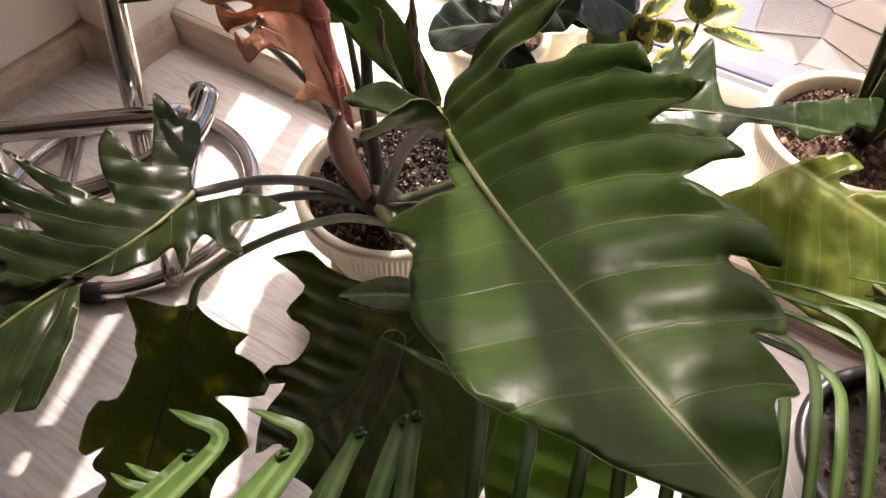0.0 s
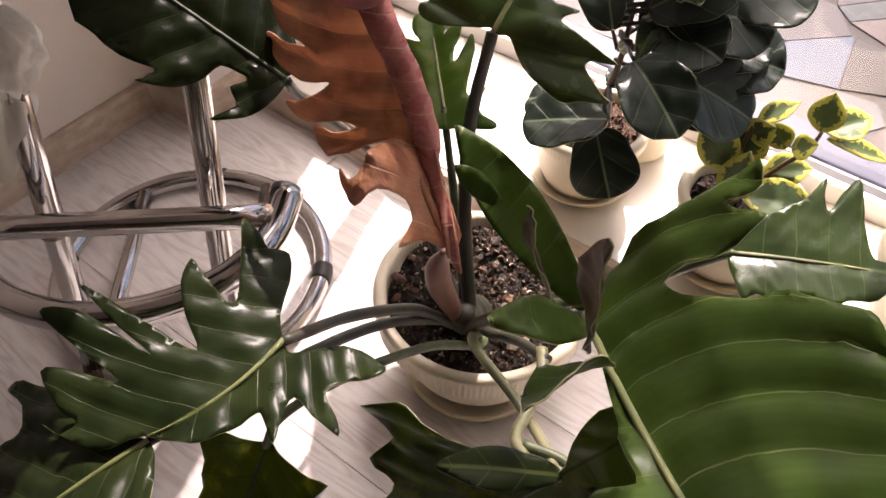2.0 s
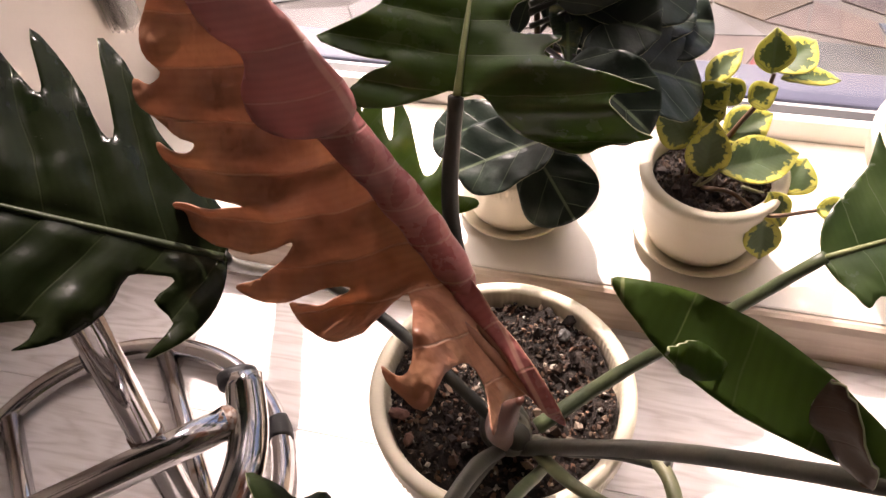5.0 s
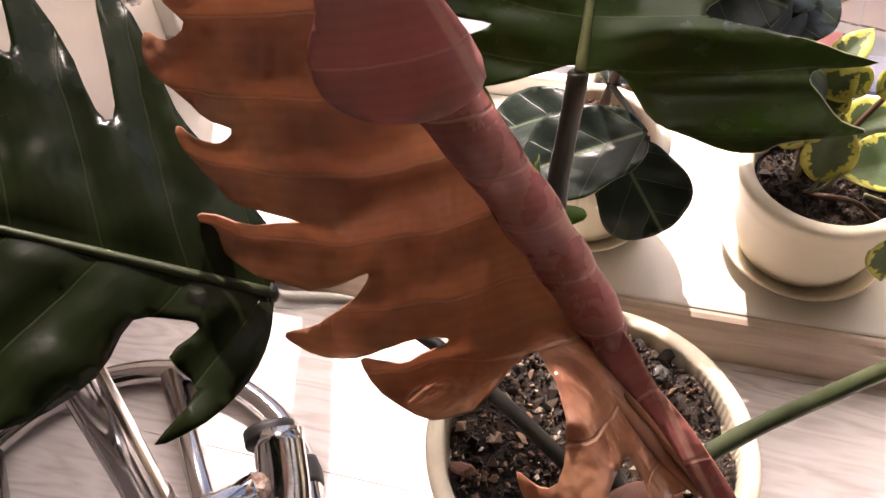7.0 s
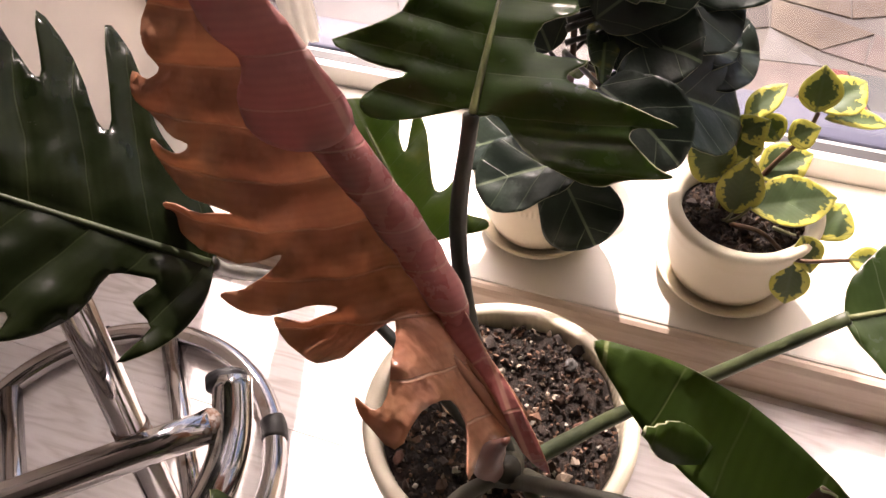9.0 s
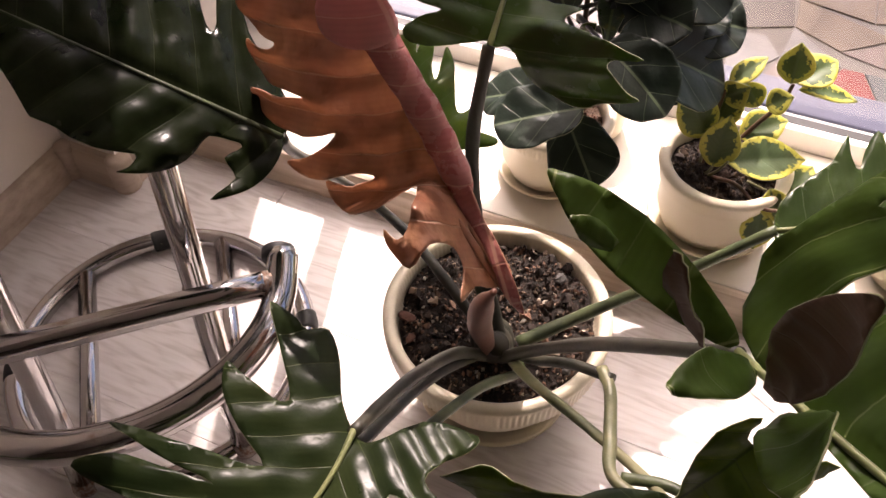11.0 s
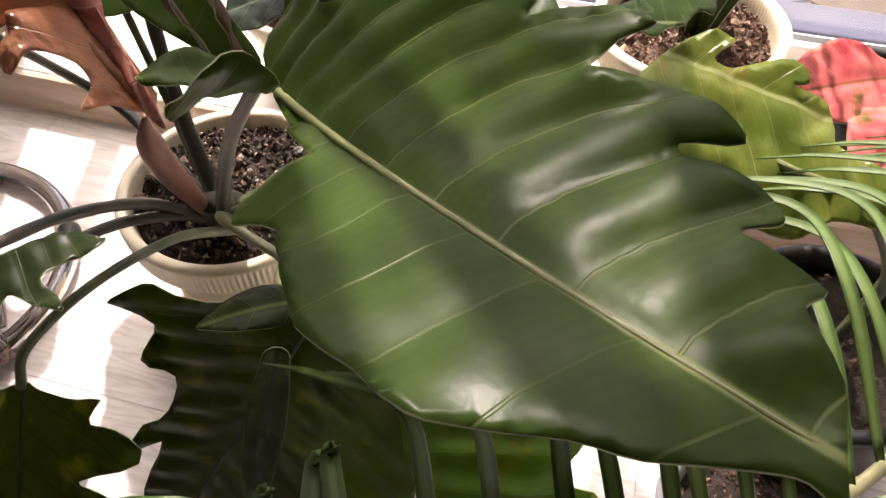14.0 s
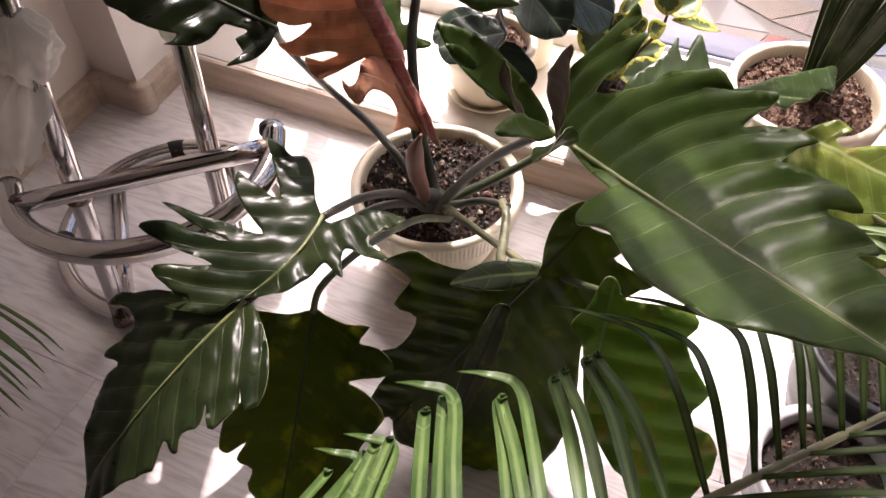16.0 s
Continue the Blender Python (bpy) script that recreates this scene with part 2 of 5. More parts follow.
M["rubber"] = plain("black_rubber", (0.010, 0.010, 0.011), 0.55, 120)
M["outer"] = plain("grey_outer_ledge", (0.105, 0.11, 0.165), 0.45, 60, 0.1, 0.06)
M["grout"] = plain("mosaic_grout", (0.17, 0.15, 0.14), 0.9, 200, 0.6, 0.12)


def soil_mat(name, a, b, c):
    m = Mat(name, 0.9)
    f, g = m.noise(140, 6), m.noise(700, 4)
    m.colour(m.ramp(f, [(0.25, a), (0.5, b), (0.75, c)])).bump(m.math("ADD", f, g), 0.9, 0.004)
    return m.m


M["soil"] = soil_mat("dark_soil", (0.008, 0.006, 0.005), (0.022, 0.015, 0.011), (0.065, 0.042, 0.030))
M["soil_brown"] = soil_mat("brown_soil", (0.030, 0.017, 0.011), (0.085, 0.048, 0.030), (0.17, 0.10, 0.065))


def chip_mat(name, stops):
    """Crumbs of one heap, each with a tone of its own."""
    m = Mat(name, 0.85)
    rnd = m.t.nodes.new("ShaderNodeNewGeometry").outputs["Random Per Island"]
    m.colour(m.mix(m.math("MULTIPLY", m.noise(300, 4), 0.4), m.ramp(rnd, stops), (0.05, 0.03, 0.02))).bump(m.noise(600, 4), 0.5, 0.002)
    return m.m


M["chips"] = chip_mat("soil_chips", [(0.0, (0.010, 0.007, 0.005)), (0.50, (0.030, 0.019, 0.014)), (0.70, (0.10, 0.055, 0.036)), (0.80, (0.20, 0.10, 0.06)), (0.93, (0.34, 0.26, 0.19)), (1.0, (0.66, 0.62, 0.54))])
M["chips_dark"] = chip_mat("dark_chips", [(0.0, (0.01, 0.007, 0.006)), (0.6, (0.04, 0.025, 0.018)), (1.0, (0.11, 0.065, 0.04))])
M["chips_brown"] = chip_mat("bark_chips", [(0.0, (0.04, 0.02, 0.013)), (0.6, (0.13, 0.065, 0.04)), (0.9, (0.26, 0.14, 0.09)), (1.0, (0.4, 0.3, 0.22))])

m = Mat("chrome_tube", 0.16, 1.0)
f = m.noise(26, 5)
m.colour(m.mix(m.band(f, 0.60, 0.74), (0.60, 0.58, 0.58), (0.34, 0.25, 0.18))).rough(m.noise(90, 5), 0.05, 0.16).bump(m.noise(300, 3), 0.03, 0.0005)
M["chrome"] = m.m
m = Mat("rusty_weld", 0.55, 0.5)
f = m.noise(180, 5)
m.colour(m.mix(m.band(f, 0.4, 0.6), (0.24, 0.21, 0.19), (0.12, 0.06, 0.035))).bump(f, 0.8, 0.003)
M["weld"] = m.m

# pale limed oak, board by board
m = Mat("limed_oak_board", 0.42)
oi = m.t.nodes.new("ShaderNodeObjectInfo").outputs["Random"]
comb = m.t.nodes.new("ShaderNodeCombineXYZ")
m.link(m.math("MULTIPLY", oi, 37.0), comb.inputs[0])
m.link(m.math("MULTIPLY", oi, 11.0), comb.inputs[1])
add = m.t.nodes.new("ShaderNodeVectorMath")
m.link(m.coord(), add.inputs[0])
m.link(comb.outputs[0], add.inputs[1])
v = add.outputs[0]
grain = m.noise(60, 8, v, 0.6, (0.09, 1, 1))
wave = m.noise(13, 4, v, 0.5, (0.16, 1, 1))
fine = m.noise(420, 4, v, 0.5, (0.05, 1, 1))
rings = m.math("ABSOLUTE", m.math("SUBTRACT", m.math("FRACT", m.math("MULTIPLY", wave, 16.0)), 0.5))
g = m.math("ADD", m.math("MULTIPLY", grain, 0.55), m.math("ADD", m.math("MULTIPLY", rings, 0.45), m.math("MULTIPLY", fine, 0.2)))
m.colour(m.mix(m.math("MULTIPLY", oi, 0.25), m.ramp(g, [(0.30, (0.49, 0.44, 0.425)), (0.5, (0.67, 0.63, 0.62)), (0.75, (0.78, 0.75, 0.75))]), (0.58, 0.53, 0.50)))
m.bump(g, 0.30, 0.0008).rough(grain, 0.34, 0.55)
M["oak"] = m.m
m = Mat("beige_oak_skirting", 0.45)
grain = m.noise(70, 7, None, 0.6, (0.08, 0.5, 1))
m.colour(m.ramp(grain, [(0.3, (0.42, 0.32, 0.24)), (0.55, (0.56, 0.45, 0.36)), (0.75, (0.64, 0.54, 0.45))])).bump(grain, 0.2, 0.001)
M["skirting"] = m.m

def tulle_mat(name, clear, share=0.45):
    """Sheer net: a share of the light passes straight through, some is scattered."""
    m = Mat(name, 0.75)
    wv = m.t.nodes.new("ShaderNodeTexVoronoi")
    wv.inputs["Scale"].default_value = 420
    m.link(m.coord(), wv.inputs["Vector"])
    m.colour(m.mix(m.noise(25, 4), (0.78, 0.74, 0.68), (0.86, 0.84, 0.80))).bump(wv.outputs["Distance"], 0.5, 0.001)
    m.through_light((0.85, 0.82, 0.78), share)
    tp = m.t.nodes.new("ShaderNodeBsdfTransparent")
    mx = m.node("ShaderNodeMixShader", Fac=clear)
    last = m.t.nodes["Material Output"].inputs["Surface"].links[0].from_socket
    m.link(last, mx.inputs[1])
    m.link(tp.outputs["BSDF"], mx.inputs[2])
    m.link(mx.outputs["Shader"], m.t.nodes["Material Output"].inputs["Surface"])
    return m.m


M["tulle"] = tulle_mat("white_tulle", 0.76)
M["tulle_bunch"] = tulle_mat("gathered_white_tulle", 0.05, 0.22)
M["tulle_fold"] = tulle_mat("folded_white_tulle", 0.50, 0.30)

m = Mat("window_glass", 0.02, 0, 0.5)
m.colour((0.98, 0.99, 0.99))
m.b.inputs["Transmission Weight"].default_value = 1.0
m.b.inputs["IOR"].default_value = 1.45
M["glass"] = m.m

M["bark"] = plain("red_bark", (0.105, 0.046, 0.032), 0.85, 260, 0.6, 0.45)
M["pebble"] = plain("dark_pebble", (0.050, 0.046, 0.042), 0.6, 200, 0.4, 0.3)
TILES = {}
# Darkens every tile colour evenly, so that the sunlit paving clips less.
TILE_DIM = 0.22
for nm, c in dict(blue=(0.36, 0.48, 0.74), pink=(0.72, 0.50, 0.43), white=(0.86, 0.80, 0.78), tan=(0.62, 0.42, 0.27), brown=(0.24, 0.16, 0.14), red=(0.95, 0.07, 0.06), grey=(0.30, 0.34, 0.36), mauve=(0.36, 0.25, 0.26)).items():
    c = tuple(v * TILE_DIM for v in c)
    m = Mat("mosaic_tile_" + nm, 0.4)
    f = m.noise(18, 5)
    m.colour(m.mix(m.band(f, 0.3, 0.7), tuple(v * 0.86 for v in c), tuple(min(1, v * 1.1) for v in c))).bump(m.noise(90, 4), 0.12, 0.002).rough(f, 0.3, 0.6)
    TILES[nm] = m.m


# ---- mesh helpers ----
def under(ob, parent):
    """Hangs ob, built at its true place, under a thing or a part."""
    if parent:
        ob.parent = parent
        ob.matrix_parent_inverse = Matrix.Translation(-parent.location)


def part(name, bm, material, parent=None, label="", smooth=True):
    me = bpy.data.meshes.new(name)
    bm.to_mesh(me)
    bm.free()
    for p in me.polygons:
        p.use_smooth = smooth
    for mt in (material if isinstance(material, (list, tuple)) else [material]):
        me.materials.append(mt)
    ob = new(name, me)
    under(ob, parent)
    if label:
        ob["label"] = label
    return ob


def thing(name, at, label, category, group="", kind=""):
    e = new(name)
    e.location = at
    e.empty_display_size = 0.05
    tagged(e, label, category, group, kind)
    return e


def box(bm, lo, hi, bev=0.0, rot=None):
    c = [(a + b) / 2 for a, b in zip(lo, hi)]
    s = [b - a for a, b in zip(lo, hi)]
    mt = Matrix.Translation(c) @ (rot or Matrix.Identity(4)) @ Matrix.Diagonal((*s, 1))
    r = bmesh.ops.create_cube(bm, size=1.0, matrix=mt)
    if bev:
        es = {e for v in r["verts"] for e in v.link_edges}
        bmesh.ops.bevel(bm, geom=list(es), offset=bev, segments=2, affect="EDGES", profile=0.6)
    return bm


def lathe(bm, prof, at=(0, 0, 0), seg=64, flute=0, depth=0.0, band=(0, 0)):
    """Turns a profile of (radius, height); flute ribs of a depth on the heights in band."""
    rings = []
    for r, z in prof:
        row = []
        for i in range(seg):
            a = 2 * math.pi * i / seg
            q = r + (depth * abs(math.sin(a * flute / 2)) if flute and band[0] <= z <= band[1] else 0)
            row.append(bm.verts.new((at[0] + q * math.cos(a), at[1] + q * math.sin(a), at[2] + z)))
        rings.append(row)
    for a, b in zip(rings, rings[1:]):
        for i in range(seg):
            bm.faces.new((a[i], a[(i + 1) % seg], b[(i + 1) % seg], b[i]))
    return rings


def spline(pts, n):
    """Points of a smooth curve through pts."""
    pts = [Vector(p) for p in pts]
    if len(pts) == 2:
        return [pts[0].lerp(pts[1], i / n) for i in range(n + 1)]
    ext = [pts[0] * 2 - pts[1], *pts, pts[-1] * 2 - pts[-2]]
    out = []
    k = len(pts) - 1
    for i in range(n + 1):
        s = i / n * k
        j = min(int(s), k - 1)
        t = s - j
        a, b, c, d = ext[j:j + 4]
        out.append(0.5 * ((2 * b) + (c - a) * t + (2 * a - 5 * b + 4 * c - d) * t * t + (3 * b - a - 3 * c + d) * t ** 3))
    return out


def tube(bm, pts, r0, r1=None, seg=12, n=24, flat=1.0, cap=True, up=None, lump=0.0):
    r1 = r0 if r1 is None else r1
    line = spline(pts, n)
    prev = None
    rings = []
    for i, p in enumerate(line):
        t = (line[min(i + 1, n)] - line[max(i - 1, 0)]).normalized()
        if prev is None:
            a = Vector(up) if up else (Vector((0, 0, 1)) if abs(t.z) < 0.9 else Vector((1, 0, 0)))
        else:
            a = prev
        s = (a - t * a.dot(t)).normalized()
        prev = s
        o = t.cross(s)
        r = r0(i / n) if callable(r0) else r0 + (r1 - r0) * i / n
        if lump:
            r *= 1 + lump * noise.noise(p * 60)
        rings.append([bm.verts.new(p + (s * math.cos(q) * flat + o * math.sin(q)) * r) for q in (2 * math.pi * k / seg for k in range(seg))])
    for a, b in zip(rings, rings[1:]):
        for k in range(seg):
            bm.faces.new((a[k], a[(k + 1) % seg], b[(k + 1) % seg], b[k]))
    if cap:
        bm.faces.new(rings[0][::-1])
        bm.faces.new(rings[-1])
    return line


def outline(pts, step=3):
    """A closed smooth outline through pts (pairs in a plane)."""
    n = len(pts)
    out = []
    for i in range(n):
        a, b, c, d = (np.array(pts[(i + k - 1) % n], float) for k in range(4))
        for s in range(step):
            t = s / step
            out.append(0.5 * ((2 * b) + (c - a) * t + (2 * a - 5 * b + 4 * c - d) * t * t + (3 * b - a - 3 * c + d) * t ** 3))
    return np.array(out)


def inside(poly, q):
    x, y = q[:, 0], q[:, 1]
    ok = np.zeros(len(q), bool)
    j = len(poly) - 1
    for i in range(len(poly)):
        (xi, yi), (xj, yj) = poly[i], poly[j]
        if yi != yj:
            ok ^= ((yi > y) != (yj > y)) & (x < (xj - xi) * (y - yi) / (yj - yi) + xi)
        j = i
    return ok


from mathutils.geometry import delaunay_2d_cdt


def sheet(name, edge, shape, material, parent, label="", h=0.006, rim_mat=None, thick=0.0009, bow=None, step=3, edge_wave=0.0, seed=0):
    """A thin leaf-like sheet: edge in metres on a flat plan, shape(x, y) -> place in the world."""
    poly = outline(edge, step)
    lo, hi = poly.min(0), poly.max(0)
    gx, gy = np.meshgrid(np.arange(lo[0], hi[0], h), np.arange(lo[1], hi[1], h * 0.87))
    gx[1::2] += h / 2
    grid = np.stack([gx.ravel(), gy.ravel()], 1)
    grid = grid[inside(poly, grid)]
    if len(grid):
        far = np.sqrt(((grid[:, None, :] - poly[None]) ** 2).sum(2)).min(1)
        grid = grid[far > h * 0.45]
    allp = [Vector((float(a), float(b))) for a, b in np.vstack([poly, grid])]
    n = len(poly)
    vs, _, fs, *_ = delaunay_2d_cdt(allp, [], [list(range(n))], 1, 1e-6)
    me = bpy.data.meshes.new(name)
    co = np.array([(p.x, p.y) for p in vs])
    d = np.sqrt(((co[:, None, :] - poly[None]) ** 2).sum(2)).min(1)
    bx = [bow(p[0]) if bow else 0.0 for p in co]
    places = []
    for (x, y), b, q in zip(co, bx, d):
        w = edge_wave * math.exp(-q / 0.012) * noise.noise(Vector((x * 45, y * 45, seed * 7.3))) if edge_wave else 0.0
        places.append(shape(x, y, y - b, w))
    me.from_pydata([tuple(p) for p in places], [], [tuple(f) for f in fs])
    l1 = me.uv_layers.new(name="leaf")
    l2 = me.uv_layers.new(name="rim")
    for lp in me.loops:
        i = lp.vertex_index
        l1.data[lp.index].uv = (co[i][0], co[i][1] - bx[i])
        l2.data[lp.index].uv = (d[i], 0)
    for p in me.polygons:
        p.use_smooth = True
    me.materials.append(material)
    me.materials.append(rim_mat or material)
    ob = new(name, me)
    under(ob, parent)
    if label:
        ob["label"] = label
    so = ob.modifiers.new("thickness", "SOLIDIFY")
    so.thickness, so.offset, so.material_offset_rim = thick, 0.0, 1
    return ob


M["pale_rim"] = plain("pale_leaf_margin", (0.34, 0.36, 0.20), 0.5, 100)
M["copper_rim"] = plain("copper_leaf_margin", (0.45, 0.20, 0.12), 0.5, 100)


def blade(parent, at, ahead, face, bend, edge, material, rib=None, rib_len=0.1, rib_r=0.0028, bow=0.0, quilt=0.0016, spacing=0.03, sweep=0.8, wave=0.006, label="", name="leaf", rim="pale_rim", seed=0, h=0.006, rumple=0.0018, curve=0.0, near=None, phase=0.0, lift=None):
    """One leaf: a lobed edge in millimetres (along and across) on a gently bent plane, with a raised midrib."""
    o, x = Vector(at), Vector(ahead).normalized()
    nn = Vector(face)
    nn = (nn - x * nn.dot(x)).normalized()
    y = nn.cross(x)
    bo = lambda u: bow * (u * (rib_len - u)) * 4 / rib_len ** 2
    k = lambda a, b: bend[0] * a * a + bend[1] * a * b + bend[2] * b * b

    def shape(a, b, side, w):
        sw, cu, fac, sh = near if near and side < 0 else (sweep, curve, 1.0, 0.0)
        q = 1 - 2 * abs(math.sin(math.pi * (a - phase - sh - sw * abs(side) - cu * side * side) * fac / spacing))
        da, db, dz = lift(a, b) if lift else (0, 0, 0)
        uneven = (0.35 if near and side < 0 else 1.0) * (0.55 + 0.9 * abs(noise.noise(Vector((a * 22, b * 22, seed * 5.7)))))
        z = k(a, b) + dz - quilt * uneven * q * min(1, abs(side) / 0.02) + w + rumple * (noise.noise(Vector((a * 30, b * 30, seed * 3.1))) + 0.45 * noise.noise(Vector((a * 75, b * 75, seed * 1.7)))) * min(1, (a * a + b * b) * 900) - 0.0022 * math.exp(-(side / 0.006) ** 2)
        return o + x * (a + da) + y * (b + db) + nn * z

    ob = sheet(name, [(a / 1000, b / 1000) for a, b in zip(edge[::2], edge[1::2])], shape, material, parent, label, h, M[rim], 0.0009, bo, 3, wave, seed)
    if rib:
        bm = bmesh.new()
        pts = []
        for i in range(9):
            a = rib_len * i / 8
            b = bo(a)
            pts.append(o + x * a + y * b + nn * (k(a, b) - 0.0016))
        tube(bm, pts, rib_r, rib_r * 0.25, 8, 24)
        part("midrib", bm, rib, ob)
    return ob


def petiole(parent, pts, r0, r1, material, label="", name="petiole", flat=0.85):
    bm = bmesh.new()
    tube(bm, pts, r0, r1, 12, 28, flat, lump=0.10)
    return part(name, bm, material, parent, label)


# ---- the room ----
X0, X1, Y0, YS, YW, TOP = -0.745, 1.7, -3.6, 0.225, 0.515, 2.5


def slab(name, lo, hi, material, label, category, bev=0.0, kind="structure"):
    ob = part(name, box(bmesh.new(), lo, hi, bev), material, None, "", False)
    return tagged(ob, label, category, kind=kind)


slab("wall_west", (X0 - 0.12, Y0, 0), (X0, 0.115, TOP), M["wall"], "pale beige painted wall beside the window", "wall")
slab("wall_pier", (X0 - 0.12, 0.115, 0), (-0.645, 0.70, TOP), M["wall"], "pale painted wall pier at the window reveal", "wall")
slab("wall_south", (X0 - 0.12, Y0 - 0.12, 0), (X1 + 0.12, Y0, TOP), M["back_wall"], "plain unseen wall behind the room, painted dark to cut bounce light", "wall")
slab("wall_east", (X1, Y0, 0), (X1 + 0.12, 0.70, TOP), M["back_wall"], "plain unseen wall, painted dark to cut bounce light", "wall")
slab("wall_north", (-0.645, YW, 2.2), (X1, 0.70, TOP), M["wall"], "pale wall above the tall window", "wall")
slab("ceiling", (X0 - 0.12, Y0 - 0.12, TOP), (X1 + 0.12, 0.70, TOP + 0.1), M["ceiling"], "unseen ceiling, greyed to cut bounce light", "ceiling")
slab("window_sill", (-0.645, YS, -0.002), (X1, YW - 0.012, 0.060), M["sill"], "low white window sill step carrying potted plants", "window sill", 0.003)


def skirt(name, a, b, away, label):
    """A skirting board from a to b with a rounded top; away points into the room."""
    bm = bmesh.new()
    a, b, w = Vector(a), Vector(b), Vector(away)
    prof = [(0.0, 0.0), (0.017, 0.0), (0.016, 0.030), (0.013, 0.048), (0.009, 0.056), (0.004, 0.058), (0.0, 0.058)]
    ends = []
    for p in (a, b):
        ends.append([bm.verts.new(p + w * d + Vector((0, 0, z))) for d, z in prof])
    n = len(prof)
    for i in range(n):
        bm.faces.new((ends[0][i], ends[0][(i + 1) % n], ends[1][(i + 1) % n], ends[1][i]))
    bm.faces.new(ends[0][::-1])
    bm.faces.new(ends[1])
    bmesh.ops.recalc_face_normals(bm, faces=bm.faces)
    ob = part(name, bm, M["skirting"], None, "", False)
    return tagged(ob, label, "baseboard", kind="structure")


skirt("baseboard_west", (X0, Y0, 0), (X0, 0.098, 0), (1, 0, 0), "beige oak baseboard along the side wall")
skirt("baseboard_pier", (X0 + 0.002, 0.115, 0), (-0.645, 0.115, 0), (0, -1, 0), "short beige oak baseboard on the wall pier")
skirt("baseboard_reveal", (-0.645, 0.115, 0), (-0.645, 0.208, 0), (1, 0, 0), "short beige oak baseboard beside the sill")
skirt("baseboard_sill", (-0.640, YS, 0), (X1, YS, 0), (0, -1, 0), "beige oak baseboard below the white sill")
bm = bmesh.new()
lathe(bm, [(0.0001, 0.0605), (0.012, 0.0600), (0.0185, 0.055), (0.0195, 0.03), (0.0195, 0.0)], (-0.643, 0.114, 0), 24)
tagged(part("trim_corner", bm, M["skirting"]), "beige plastic corner cap of the baseboard", "trim", kind="structure")
bm = bmesh.new()
lathe(bm, [(0.0001, 0.0605), (0.010, 0.0600), (0.0165, 0.055), (0.0170, 0.03), (0.0170, 0.0)], (X0 + 0.010, 0.104, 0), 20)
tagged(part("trim_inner_corner", bm, M["skirting"]), "beige inner corner piece of the baseboard", "trim", kind="structure")

# window: frame, seal, glass and outer ledge
win = thing("window_1", (0.5, YW, 0.06), "tall white plastic window with a dark rubber seal", "window", kind="structure")
bm = bmesh.new()
box(bm, (-0.645, 0.503, 0.058), (X1, 0.517, 0.092), 0.003)
box(bm, (-0.645, 0.517, 0.050), (X1, 0.560, 0.076), 0.002)
part("window_frame", bm, M["pvc"], win, "", False)
bm = bmesh.new()
box(bm, (-0.645, 0.505, 0.092), (-0.618, 0.585, 2.2), 0.004)
part("frame_post", bm, M["pvc"], win, "", False)
bm = bmesh.new()
box(bm, (0.72, 0.520, 0.077), (0.79, 0.585, 2.2), 0.004)
part("mullion", bm, M["pvc"], win, "", False)
bm = bmesh.new()
tube(bm, [(-0.617, 0.5215, 0.0800), (X1, 0.5215, 0.0800)], 0.0045, seg=8, n=2)
box(bm, (-0.617, 0.5255, 0.0765), (X1, 0.541, 0.0845))
part("seal", bm, M["rubber"], win, "black rubber window seal", False)
for a, b in ((-0.616, 0.722), (0.788, X1 - 0.01)):
    bm = bmesh.new()
    box(bm, (a, 0.546, 0.078), (b, 0.550, 2.2))
    g = part("pane", bm, M["glass"], win, "clear glass pane", False)
    g.visible_shadow = False
bm = bmesh.new()
box(bm, (-0.70, 0.562, 0.045), (X1, 0.632, 0.079), 0.004)
tagged(part("outer_ledge", bm, M["outer"], None, "", False), "grey metal ledge outside the window", "window ledge", kind="structure")

# terrace outside, laid with broken coloured tiles
slab("outer_wall_face", (-3.0, 0.50, -0.6), (4.0, 0.63, -0.004), M["grout"], "rough plinth below the window outside", "wall")
bm = bmesh.new()
bmesh.ops.create_grid(bm, x_segments=24, y_segments=24, size=60, matrix=Matrix.Translation((0, 60.5, -0.567)))
ground = tagged(part("ground", bm, M["grout"], None, "", False), "pale cement ground of the terrace outside", "ground", kind="structure")
paving = thing("terrace_paving", (0.4, 1.6, -0.567), "terrace paving of broken coloured tiles outside the window", "paving", kind="structure")

# ---- floor ----
floor = tagged(part("floor", box(bmesh.new(), (X0, Y0, -0.05), (X1, YS + 0.01, -0.0085)), M["rubber"], None, "", False), "pale limed oak laminate floor", "floor", kind="structure")


# ---- chrome bar stool ----
stool = thing("bar_stool", (-0.4125, -0.1037, 0), "chrome tube bar stool with a foot ring, worn at the welds", "stool")
CX, CY, RR = -0.4125, -0.1037, 0.177


def ring_at(a, r=RR, z=0.0135):
    return (CX + r * math.cos(a), CY + r * math.sin(a), z)


bm = bmesh.new()
N = 72
rows = []
for i in range(N):
    a = 2 * math.pi * i / N
    c, s = math.cos(a), math.sin(a)
    rows.append([bm.verts.new((CX + (RR + 0.0125 * math.cos(q)) * c, CY + (RR + 0.0125 * math.cos(q)) * s, 0.0145 + 0.0125 * math.sin(q))) for q in (2 * math.pi * k / 14 for k in range(14))])
for i in range(N):
    for k in range(14):
        bm.faces.new((rows[i][k], rows[(i + 1) % N][k], rows[(i + 1) % N][(k + 1) % 14], rows[i][(k + 1) % 14]))
part("base_ring", bm, M["chrome"], stool)
